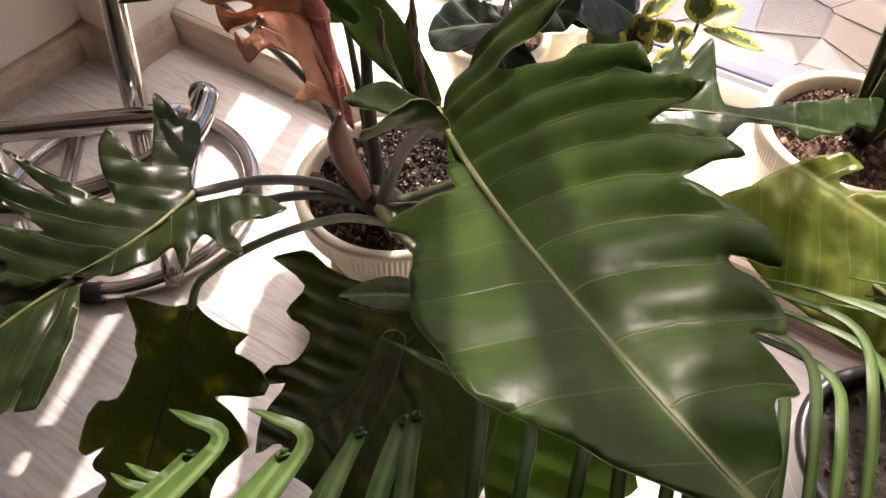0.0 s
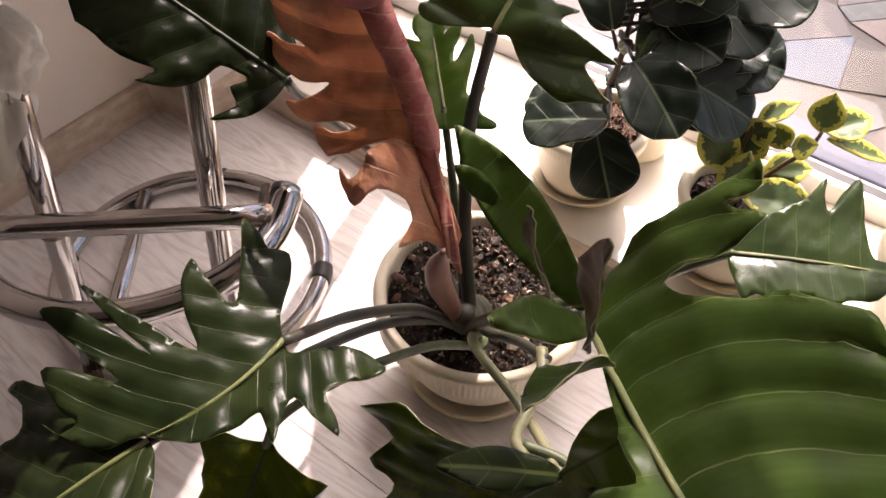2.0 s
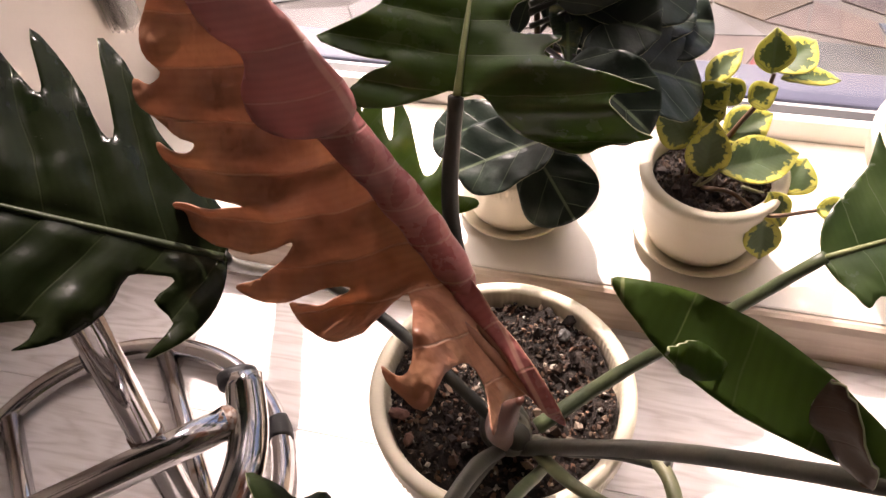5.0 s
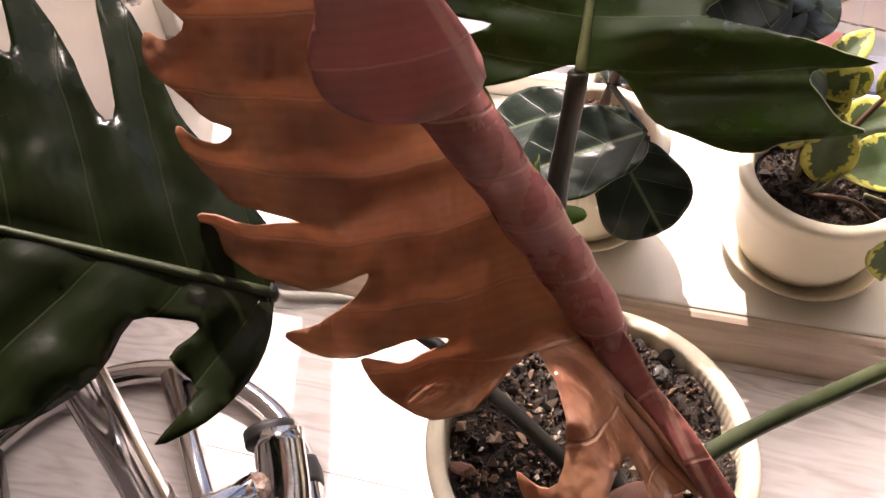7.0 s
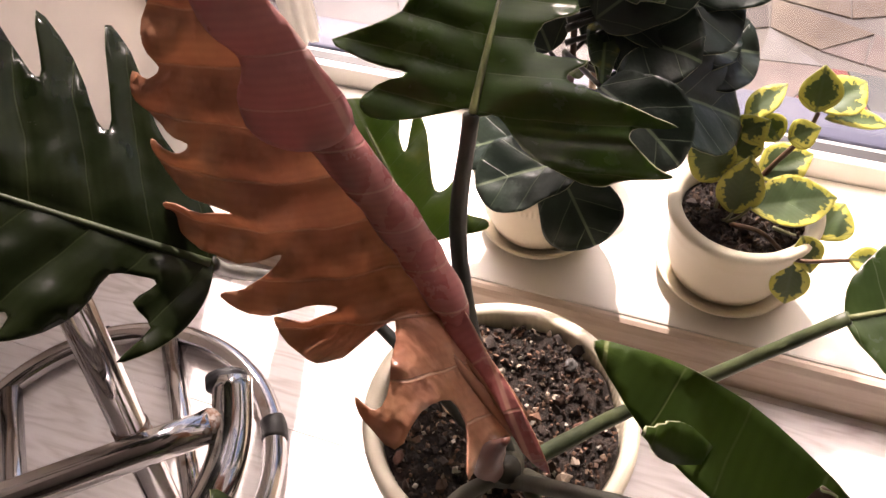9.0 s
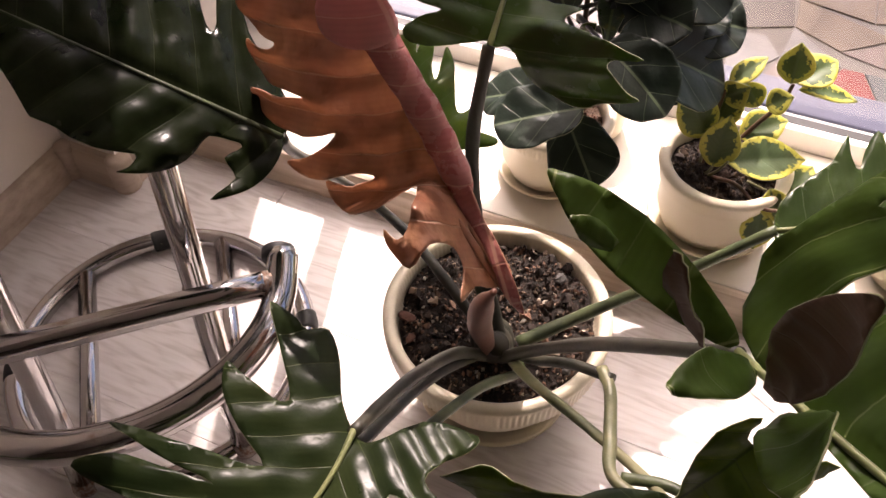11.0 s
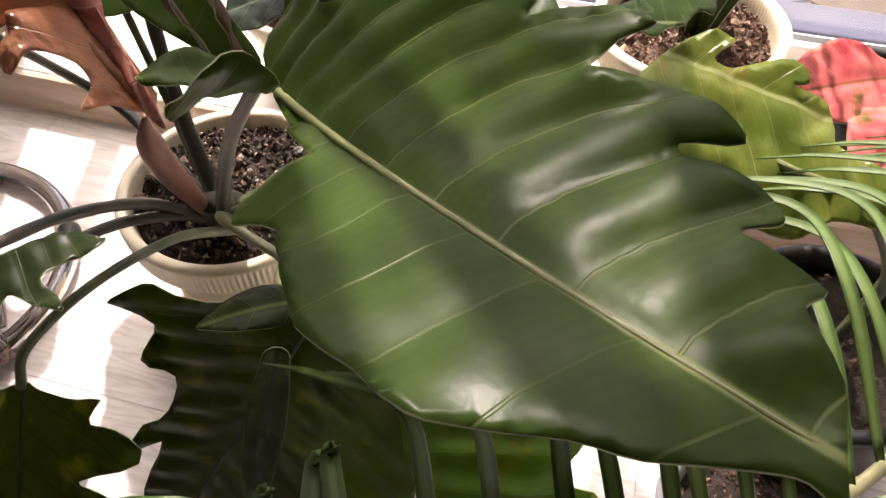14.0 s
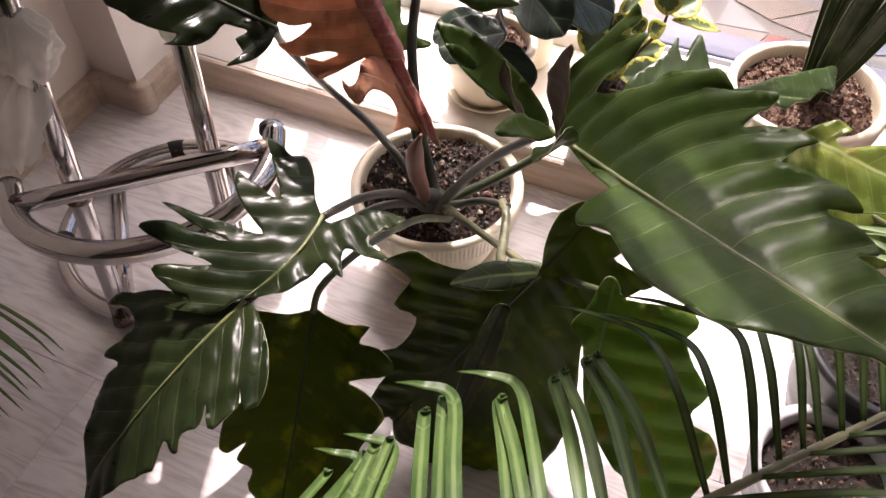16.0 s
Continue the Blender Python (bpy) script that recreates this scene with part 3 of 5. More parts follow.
for a, b in (((-0.574, -0.055), (-0.388, -0.270)), ((-0.440, 0.066), (-0.268, -0.150))):
    bm = bmesh.new()
    tube(bm, [(*a, 0.016), (*b, 0.016)], 0.0115, seg=14, n=2)
    part("cross_tube", bm, M["chrome"], stool)
for a, b in (((-0.246, -0.176), (-0.165, 0.25)), ((-0.383, -0.284), (-0.10, 0.20))):
    bm = bmesh.new()
    tube(bm, [(a[0] + b[0] * (z - 0.02), a[1] + b[1] * (z - 0.02), z) for z in (0.012, 0.40, 0.86)], 0.0135, seg=18, n=10)
    part("upright", bm, M["chrome"], stool)
    for z, r in ((0.018, 0.0155), (0.226, 0.0152)):
        bm = bmesh.new()
        tube(bm, [(a[0] + b[0] * (z - 0.02 + d), a[1] + b[1] * (z - 0.02 + d), z + d) for d in (-0.008, 0, 0.008)], r, seg=16, n=4, lump=0.2)
        part("weld", bm, M["weld"], stool, "brown rusty weld bead")
# foot rest: an open loop with a straight bar between its ends
cR, cL = Vector((-0.203, -0.086, 0.272)), Vector((-0.447, -0.294, 0.266))
mid = (cR + cL) / 2
along = (cR - cL).normalized()
outw = Vector((along.y, -along.x, 0)).normalized()
half = (cR - cL).length / 2
loop = []
for i in range(13):
    a = math.pi * i / 12
    loop.append(mid - along * half * math.cos(a) * 1.0 + outw * (half * 0.86 * math.sin(a)) + Vector((0, 0, -0.006)))
bm = bmesh.new()
tube(bm, [cL + Vector((-0.004, 0.006, 0.004)), *loop[1:-1], cR + Vector((0.002, 0.006, 0.004))], 0.0150, seg=18, n=64)
part("foot_rest_loop", bm, M["chrome"], stool)
for p, q in ((cL, loop[1]), (cR, loop[-2])):
    d = (p - q).normalized()
    bm = bmesh.new()
    tube(bm, [p + d * 0.001, p + d * 0.010], 0.0157, seg=18, n=3)
    part("end_cap", bm, M["rubber"], stool, "black plastic end cap")
bA, bB = mid + along * half * 0.90 + outw * 0.026, mid - along * half * 0.93 + outw * 0.026
bm = bmesh.new()
tube(bm, [bA, bB], 0.0128, seg=16, n=6)
part("foot_rest_bar", bm, M["chrome"], stool)
for p in (bA, bB):
    bm = bmesh.new()
    bmesh.ops.create_icosphere(bm, subdivisions=3, radius=0.0128, matrix=Matrix.Translation(p))
    for vtx in bm.verts:
        vtx.co += (vtx.co - p) * 0.25 * noise.noise(vtx.co * 220)
    part("weld", bm, M["weld"], stool, "brown rusty weld bead")
for a in (2.22, 0.60, 3.75, 5.3):
    bm = bmesh.new()
    tube(bm, [ring_at(a - 0.07, RR, 0.0140), ring_at(a, RR + 0.001, 0.0140), ring_at(a + 0.07, RR, 0.0140)], 0.0140, seg=14, n=6)
    part("floor_pad", bm, M["rubber"], stool, "black plastic floor pad clipped on the ring")
bm = bmesh.new()
lathe(bm, [(0.02, 0.862), (0.150, 0.866), (0.165, 0.872), (0.168, 0.885), (0.160, 0.905), (0.11, 0.915), (0.0001, 0.917)], (-0.455, 0.02, 0), 48)
part("seat", bm, M["black_pot"], stool, "dark padded seat")
bm = bmesh.new()
tube(bm, [(-0.470, -0.118, 0.50), (-0.395, -0.085, 0.505), (-0.325, -0.056, 0.50)], 0.012, seg=14, n=8)
part("upper_bar", bm, M["chrome"], stool)


# ---- white tulle ----
def gathered(bm, axis, radius, seg=40, n=40, folds=9, seed=0.0):
    """A bunch of thin cloth gathered about an axis; radius(t) from top to end."""
    line = spline(axis, n)
    rings = []
    for i, p in enumerate(line):
        t = i / n
        r = radius(t)
        row = []
        for k in range(seg):
            a = 2 * math.pi * k / seg
            f = 1 + 0.22 * math.sin(a * folds + 3 * t + seed) * (0.4 + 0.6 * t) + 0.30 * noise.noise(Vector((math.cos(a) * 2.2, math.sin(a) * 2.2, t * 5 + seed)))
            row.append(bm.verts.new(p + Vector((math.cos(a) * r * f, math.sin(a) * r * f, 0.004 * math.sin(a * folds * 2 + seed)))))
        rings.append(row)
    for a, b in zip(rings, rings[1:]):
        for k in range(seg):
            bm.faces.new((a[k], a[(k + 1) % seg], b[(k + 1) % seg], b[k]))
    bm.faces.new(rings[-1])
    bm.faces.new(rings[0][::-1])


m = Mat("white_cloth", 0.85)
f = m.noise(220, 4)
m.colour(m.mix(f, (0.86, 0.84, 0.80), (0.92, 0.90, 0.87))).bump(f, 0.4, 0.001).through_light((0.92, 0.90, 0.86), 0.50)
M["cloth"] = m.m
wrap = thing("cloth_wrap", (-0.42, -0.21, 0.36), "white gathered cloth knotted round a stool leg", "cloth")
bm = bmesh.new()
gathered(bm, [(-0.424, -0.202, 0.462), (-0.420, -0.206, 0.425), (-0.417, -0.212, 0.385)], lambda t: 0.010 + 0.027 * math.sin(math.pi * min(1, t * 0.86 + 0.1)), 44, 22, 7, 1.0)
part("knot", bm, M["cloth"], wrap)
bm = bmesh.new()
gathered(bm, [(-0.430, -0.215, 0.405), (-0.452, -0.233, 0.365), (-0.468, -0.245, 0.315), (-0.474, -0.250, 0.265)], lambda t: 0.012 + 0.036 * math.sin(math.pi * min(1, 0.05 + t * 0.90)), 48, 30, 8, 4.0)
part("tail", bm, M["cloth"], wrap)
wrap = thing("cloth_wrap", (-0.31, -0.075, 0.36), "short white cloth band round a chrome stool leg", "cloth")
bm = bmesh.new()
gathered(bm, [(-0.3200, -0.0635, 0.470), (-0.3137, -0.0735, 0.430), (-0.3070, -0.0838, 0.390)], lambda t: 0.017 + 0.008 * math.sin(math.pi * t), 36, 16, 8, 2.0)
part("band", bm, M["cloth"], wrap)
bm = bmesh.new()
cols = 60
rows = []
for r in range(36):
    z = 0.19 + (2.10 - 0.19) * (r / 35) ** 1.6
    rows.append([bm.verts.new((-0.640 + 0.030 * c / cols, 0.452 + 0.020 * math.sin(c * 0.85 + 0.4 * math.sin(z * 3)) + 0.006 * noise.noise(Vector((c * 0.2, z * 3, 0))), z + (0.006 * math.sin(c * 1.7) if r == 0 else 0))) for c in range(cols + 1)])
for a, b in zip(rows, rows[1:]):
    for c in range(cols):
        bm.faces.new((a[c], a[c + 1], b[c + 1], b[c]))
cur = part("tulle_curtain", bm, M["tulle"])
tagged(cur, "sheer white tulle curtain hanging at the window side", "curtain")
so = cur.modifiers.new("thickness", "SOLIDIFY")
so.thickness = 0.0006


def drape(x0, x1, z0, z1, pleats):
    """A sheer curtain drawn up across the window: a thin sheet, gathered into dense upright pleats (x, half width, lean)."""
    cur = thing("tulle_curtain", (0.5, 0.455, z0), "sheer white tulle curtain drawn up across the window in pleats", "curtain")
    bm = bmesh.new()
    n = int((x1 - x0) / 0.012)
    rows = []
    for r in range(14):
        z = z0 + (z1 - z0) * r / 13
        rows.append([bm.verts.new((x0 + (x1 - x0) * c / n, 0.455 + 0.012 * math.sin(c * 0.55 + 0.6 * math.sin(z * 2)) + 0.008 * noise.noise(Vector((c * 0.11, z * 1.4, 0))), z + (0.004 * math.sin(c * 0.9) if r == 0 else 0))) for c in range(n + 1)])
    for a, b in zip(rows, rows[1:]):
        for c in range(n):
            bm.faces.new((a[c], a[c + 1], b[c + 1], b[c]))
    part("sheer", bm, M["tulle"], cur)
    for k, (x, w, lean) in enumerate(pleats):
        bm = bmesh.new()
        line = [(x + lean * (z - 1.55) + 0.004 * math.sin(z * 4 + k), 0.455, z) for z in (z1, 1.9, 1.6, 1.3, 1.0, z0 + 0.01)]
        gathered(bm, line, lambda t: w * 0.88, 36, 30, 5, k * 1.7)
        part("pleat", bm, M["tulle_bunch"], cur, "gathered pleat of the curtain")
    # Unseen bunch of cloth, added to keep sun off the floor.
    bm = bmesh.new()
    gathered(bm, [(-0.225, 0.450, 1.10), (-0.245, 0.450, 0.95), (-0.272, 0.450, 0.80), (-0.292, 0.450, 0.70), (-0.300, 0.450, 0.645)], lambda t: 0.026 + 0.040 * t ** 1.5 - 0.030 * max(0.0, t - 0.8) * 5, 60, 40, 11, 2.0)
    part("swag", bm, M["tulle_bunch"], cur, "unseen gathered hem of the curtain, added to shade the floor")
    # Unseen half-clear folds, added to dim the sun on the broad leaf.
    bm = bmesh.new()
    for left, wide, low, high in ((0.050, 0.080, 1.38, z1), (-0.075, 0.150, z0, 1.42)):
        rows = []
        for r in range(16):
            z = low + (high - low) * r / 15
            rows.append([bm.verts.new((left + wide * c / 20 + 0.10 * (z - 1.5), 0.452 + 0.008 * math.sin(c * 1.3 + z), z)) for c in range(21)])
        for a, b in zip(rows, rows[1:]):
            for c in range(20):
                bm.faces.new((a[c], a[c + 1], b[c + 1], b[c]))
    part("fold", bm, M["tulle_fold"], cur, "unseen half-clear fold of the curtain, added to dim the broad leaf")
    return cur


drape(-0.60, X1 - 0.02, 0.70, 2.18, ((-0.50, 0.030, 0.0), (-0.040, 0.028, 0.22), (0.041, 0.017, 0.31), (0.130, 0.032, -0.10), (0.47, 0.022, 0.0), (0.60, 0.030, 0.0), (0.84, 0.030, 0.0), (1.0, 0.026, 0.0), (1.2, 0.03, 0.0), (1.4, 0.03, 0.0)))


bm = bmesh.new()
gathered(bm, [(-0.450, 0.452, 0.76), (-0.446, 0.450, 0.62), (-0.437, 0.450, 0.50), (-0.424, 0.450, 0.32), (-0.416, 0.450, 0.180)], lambda t: 0.0185, 48, 50, 7, 6.0)
tagged(part("tulle_curtain", bm, M["tulle_bunch"]), "gathered end of the white tulle curtain hanging over the sill", "curtain")


# ---- pots ----
def pot_parts(parent, at, r_top, r_bot, height, soil_mat_name, soil_drop, flutes=90, mat="cream", chips=None, n_chips=400, seed=1, wall_t=0.006):
    """A round pot with a fluted collar, its soil, and a heap of crumbs on it."""
    x, y, z = at
    col = height * 0.30
    rc = r_top - 0.002
    neck = r_bot + (r_top - r_bot) * 0.72
    prof = [(0.001, 0.0), (r_bot - 0.006, 0.0), (r_bot, 0.006), (r_bot + (neck - r_bot) * 0.62, (height - col) * 0.45), (neck - 0.004, height - col - 0.006), (neck, height - col), (rc - 0.003, height - col + 0.006), (rc - 0.0015, height - col + 0.010),
            (rc, height - 0.014), (r_top, height - 0.008), (r_top, height - 0.003), (r_top - 0.004, height), (r_top - 0.011, height), (r_top - 0.014, height - 0.004), (r_top - 0.016, height - 0.02), (r_bot - wall_t, height * 0.5), (0.001, height * 0.5)]
    bm = bmesh.new()
    lathe(bm, prof, at, flutes * 4 if flutes else 72, flutes, 0.0017, (height - col + 0.009, height - 0.010))
    bmesh.ops.recalc_face_normals(bm, faces=bm.faces)
    p = part("pot", bm, M[mat], parent)
    rs = r_top - 0.0165
    zs = z + height - soil_drop
    bm = bmesh.new()
    rnd = random.Random(seed)
    cen = bm.verts.new((x, y, zs))
    prev = None
    for i in range(1, 15):
        row = []
        for k in range(56):
            a = 2 * math.pi * k / 56
            q = Vector((x + rs * i / 14 * math.cos(a), y + rs * i / 14 * math.sin(a), 0))
            row.append(bm.verts.new((q.x, q.y, zs + 0.010 * noise.noise(q * 30 + Vector((seed, 0, 0))) + 0.005 * noise.noise(q * 110) - (0.004 if i == 14 else 0))))
        for k in range(56):
            if prev:
                bm.faces.new((prev[k], row[k], row[(k + 1) % 56], prev[(k + 1) % 56]))
            else:
                bm.faces.new((cen, row[k], row[(k + 1) % 56]))
        prev = row
    part("soil", bm, M[soil_mat_name], parent, "dark crumbly potting soil")
    if chips:
        vs, fs = [], []
        for _ in range(n_chips):
            a, rr = rnd.random() * 6.283, rs * math.sqrt(rnd.random()) * 0.97
            q = Vector((x + rr * math.cos(a), y + rr * math.sin(a), 0))
            s = rnd.choice((0.0011, 0.0016, 0.0022, 0.0032)) * (2.1 if rnd.random() < 0.06 else 1)
            base = Vector((q.x, q.y, zs + 0.010 * noise.noise(q * 30 + Vector((seed, 0, 0))) + 0.005 * noise.noise(q * 110) + s * 0.35))
            rot = Euler((rnd.random() * 6, rnd.random() * 6, rnd.random() * 6)).to_matrix()
            sc = Vector((s * rnd.uniform(0.8, 1.6), s * rnd.uniform(0.7, 1.2), s * rnd.uniform(0.5, 0.9)))
            k0 = len(vs)
            for u in ((1, 0, 0), (-1, 0, 0), (0, 1, 0), (0, -1, 0), (0, 0, 1), (0, 0, -1), (0.65, 0.6, 0.5), (-0.6, -0.65, 0.45)):
                vs.append(base + rot @ Vector((u[0] * sc.x * rnd.uniform(0.8, 1.2), u[1] * sc.y, u[2] * sc.z)))
            for f3 in ((0, 2, 6), (2, 4, 6), (4, 0, 6), (1, 3, 7), (3, 4, 7), (4, 1, 7), (2, 1, 4), (3, 0, 4), (2, 0, 5), (1, 2, 5), (3, 1, 5), (0, 3, 5)):
                fs.append(tuple(k0 + i for i in f3))
        me = bpy.data.meshes.new("gravel")
        me.from_pydata([tuple(v) for v in vs], [], fs)
        me.materials.append(M[chips])
        ob = new("gravel", me)
        under(ob, parent)
        tagged(ob, "bark, perlite and pebble crumbs on the soil", kind="stuff")
    return zs


def saucer(at, r, h, label, mat="cream"):
    bm = bmesh.new()
    lathe(bm, [(0.001, 0.0), (r * 0.80, 0.0), (r * 0.86, 0.003), (r, h - 0.002), (r + 0.003, h), (r + 0.002, h + 0.002), (r - 0.003, h), (r * 0.84, 0.007), (r * 0.6, 0.005), (0.001, 0.005)], at, 96)
    bmesh.ops.recalc_face_normals(bm, faces=bm.faces)
    return tagged(part("saucer", bm, M[mat]), label, "saucer", "plant saucers")


# ---- the large philodendron ----
saucer((-0.0195, 0.0155, 0.0), 0.088, 0.022, "cream plastic saucer under the large pot on the floor")
phil = thing("potted_philodendron", (-0.0195, 0.0155, 0.006), "large philodendron with lobed leaves in a cream fluted pot", "potted plant")
pot_parts(phil, (-0.0195, 0.0155, 0.006), 0.1215, 0.062, 0.153, "soil", 0.014, 124, "cream", "chips", 2800, 3)

for at, size, mat in (((-0.107, -0.025, 0.150), (0.013, 0.008, 0.006), "bark"), ((-0.092, -0.046, 0.148), (0.006, 0.009, 0.004), "bark"), ((0.027, 0.088, 0.149), (0.008, 0.011, 0.006), "pebble"), ((0.052, 0.030, 0.149), (0.010, 0.006, 0.005), "bark"), ((-0.050, 0.078, 0.149), (0.007, 0.005, 0.004), "bark"), ((0.070, -0.020, 0.149), (0.006, 0.008, 0.005), "pebble")):
    bm = bmesh.new()
    bmesh.ops.create_icosphere(bm, subdivisions=2, radius=1.0)
    for v in bm.verts:
        v.co *= 1 + 0.45 * noise.noise(v.co * 1.6 + Vector(at) * 90)
        v.co = Vector(at) + Vector((v.co.x * size[0] * 0.72, v.co.y * size[1] * 0.72, v.co.z * size[2] * 0.72))
    part("soil_chunk", bm, M[mat], phil, "reddish bark chunk" if mat == "bark" else "dark pebble", False)

EDGE_A_FAR = [-3, 8, -24, 47, -11, 76, 5, 101, 17, 119, 26, 106, 18, 92, 43, 102, 42, 82, 24, 49, 29, 44, 41, 47, 59, 63, 73, 80, 93, 93, 112, 101, 123, 99, 127, 94, 110, 85, 130, 95, 151, 100, 163, 105, 159, 88, 156, 74, 169, 84, 183, 92, 198, 92,
              193, 80, 195, 65, 209, 70, 224, 74, 239, 72, 248, 66, 236, 55, 243, 52, 251, 55, 264, 54, 275, 49, 277, 45, 271, 38, 282, 38, 295, 36]
EDGE_A_NEAR = [298, 28, 312, 20, 325, 7, 336, -6, 350, -19, 340, -12, 331, -9, 324, -14, 313, -27, 300, -34, 286, -46, 277, -53, 256, -55, 245, -57, 227, -58, 205, -53, 178, -46, 162, -48, 153, -55, 137, -48, 126, -35, 129, -19, 103, -16, 54, -7]
big = blade(phil, (0.180, -0.189, 0.506), (0.614, -0.632, 0.474), (-0.667, -0.094, 0.739), (-0.70, -2.38, 2.35), EDGE_A_FAR + EDGE_A_NEAR, M["green"], M["rib"], 0.33, 0.0025, -0.007, 0.0023, 0.031, -0.33, 0.007, "broad glossy green leaf with side lobes", "leaf", seed=1, h=0.0045, rumple=0.0011, curve=8.5, near=(0.0, 2.5, 1.0, -0.010), phase=0.012)
petiole(phil, [(0.012, -0.052, 0.185), (0.050, -0.085, 0.270), (0.110, -0.135, 0.390), (0.182, -0.190, 0.504)], 0.0075, 0.0050, M["petiole_dark"])


def lobe(parent, base, tip, width, face, mat, bend=(0, 0, 3), label="", shape="ovate", rib=None, name="leaf", wave=0.004, seed=0, quilt=0.0008, spacing=0.02, h=0.005, rim="pale_rim", rib_r=0.0013, bow=0.0):
    """A plain leaf or lobe from base to tip."""
    b, t = Vector(base), Vector(tip)
    ln = (t - b).length * 1000
    w = width * 500
    prof = {"ovate": ((0, 0.06), (0.08, 0.42), (0.25, 0.85), (0.45, 1.0), (0.65, 0.86), (0.82, 0.52), (0.94, 0.18)),
            "round": ((0, 0.10), (0.05, 0.45), (0.18, 0.72), (0.40, 0.88), (0.62, 1.0), (0.80, 0.92), (0.93, 0.60), (0.985, 0.25)),
            "strap": ((0, 0.5), (0.1, 0.75), (0.35, 1.0), (0.6, 0.95), (0.85, 0.6), (0.96, 0.2)),
            "hook": ((0, 0.25), (0.2, 0.7), (0.5, 1.0), (0.75, 0.8), (0.92, 0.35))}[shape]
    edge = []
    for u, v in prof:
        edge += [ln * u, -w * v]
    edge += [ln, 0]
    for u, v in prof[::-1]:
        edge += [ln * u, w * v]
    return blade(parent, b, t - b, face, bend, edge, mat, rib, ln / 1000 * 0.96, rib_r, bow, quilt, spacing, 0.7, wave, label, name, rim, seed, h, min(0.0015, width * 0.03))


# small basal lobes of the broad leaf, some showing their brown backs
for base, tip, w, face, mat, k in (((0.178, -0.186, 0.508), (0.062, -0.152, 0.554), 0.034, (0.30, -0.55, 0.78), "green", (0.3, 0, 5)),
                                   ((0.110, -0.172, 0.534), (0.084, -0.184, 0.560), 0.014, (0.30, -0.55, 0.78), "green", (0.3, 0, 5)),
                                   ((0.162, -0.196, 0.508), (0.136, -0.191, 0.566), 0.023, (-0.70, -0.65, 0.33), "brown", (0, 0, 14)),
                                   ((0.195, -0.216, 0.520), (0.204, -0.248, 0.638), 0.034, (-0.65, -0.65, 0.35), "brown", (0, 0, 14)),
                                   ((0.190, -0.203, 0.516), (0.157, -0.244, 0.548), 0.026, (-0.1, -0.35, 0.92), "green", (-2, 0, 14)),
                                   ((0.211, -0.228, 0.534), (0.196, -0.284, 0.582), 0.034, (-0.5, -0.15, 0.85), "green", (-3, 6, 16))):
    lobe(big, base, tip, w, face, M[mat], k, "", "hook", None, "basal_lobe", 0.005, 3, bow=0.05)

EDGE_B = [3, 8, -9, -17, -35, -41, -49, -62, -37, -72, -38, -86, -34, -103, -14, -77, 8, -49, 16, -51, 18, -76, 18, -96, 35, -84, 47, -59, 55, -31, 69, -63, 83, -97, 97, -120, 92, -91, 83, -47, 98, -90, 113, -110, 129, -119, 122, -88, 110, -46, 131, -74, 149, -87]
EDGE_B2 = [152, -56, 147, -44, 160, -42, 166, -56, 147, -16, 117, -2, 105, 17, 91, 32, 70, 38, 51, 41, 50, 49, 56, 70, 38, 54, 24, 48, 24, 70, 23, 99, 13, 83, 6, 62, -13, 65, -28, 75, -40, 73, -37, 49, -24, 31, -3, 20]
blade(phil, (-0.025, -0.248, 0.364), (-0.181, -0.982, 0.05), (0.068, 0.038, 0.997), (-1.03, -0.17, 1.97), EDGE_B + EDGE_B2, M["dark"], M["rib"], 0.115, 0.0026, 0.010, 0.0015, 0.026, 0.75, 0.006, "dark green deeply lobed leaf with a dry torn tip", seed=2, rumple=0.0024, h=0.005)
petiole(phil, [(-0.006, -0.058, 0.186), (-0.012, -0.110, 0.262), (-0.020, -0.180, 0.322), (-0.025, -0.250, 0.362)], 0.0070, 0.0046, M["petiole_dark"])
EDGE_C = [-2, 5, 1, 34, 17, 79, 39, 104, 60, 103, 51, 82, 62, 94, 78, 97, 92, 91, 82, 71, 95, 82, 112, 73, 123, 83, 128, 75, 128, 64, 150, 71, 166, 58, 190, 43, 218, 23, 219, 6, 192, -36, 169, -53, 142, -60, 127, -59, 135, -77, 114, -73, 96, -72, 91, -96, 105, -127, 87, -119, 59, -83, 33, -38, 11, -12]
blade(phil, (-0.049, -0.362, 0.349), (-0.465, -0.883, -0.058), (-0.116, -0.003, 0.993), (-2.27, 0.65, -0.05), EDGE_C, M["dark"], M["rib"], 0.20, 0.0024, 0.012, 0.0028, 0.026, 0.75, 0.006, "large dark green lobed leaf drooping to the floor", seed=3, rumple=0.0026, h=0.005)
petiole(phil, [(-0.004, -0.050, 0.186), (-0.020, -0.150, 0.275), (-0.036, -0.270, 0.325), (-0.049, -0.362, 0.345)], 0.0062, 0.0042, M["petiole_dark"])
EDGE_D = [-3, 1, 11, -32, 19, -83, 47, -59, 83, -51, 118, -59, 139, -93, 186, -101, 196, -88, 172, -60, 196, -70, 202, -48, 219, -49, 239, -32, 248, -6, 246, 28, 236, 62, 211, 83, 173, 88, 137, 84, 97, 106, 72, 80, 65, 60, 46, 106, 22, 86, 23, 61, 2, 70, 5, 40, 0, 15]
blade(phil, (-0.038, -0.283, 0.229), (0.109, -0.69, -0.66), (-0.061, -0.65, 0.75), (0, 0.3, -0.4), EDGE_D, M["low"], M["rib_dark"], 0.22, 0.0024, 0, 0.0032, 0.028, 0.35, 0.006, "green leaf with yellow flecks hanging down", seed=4)
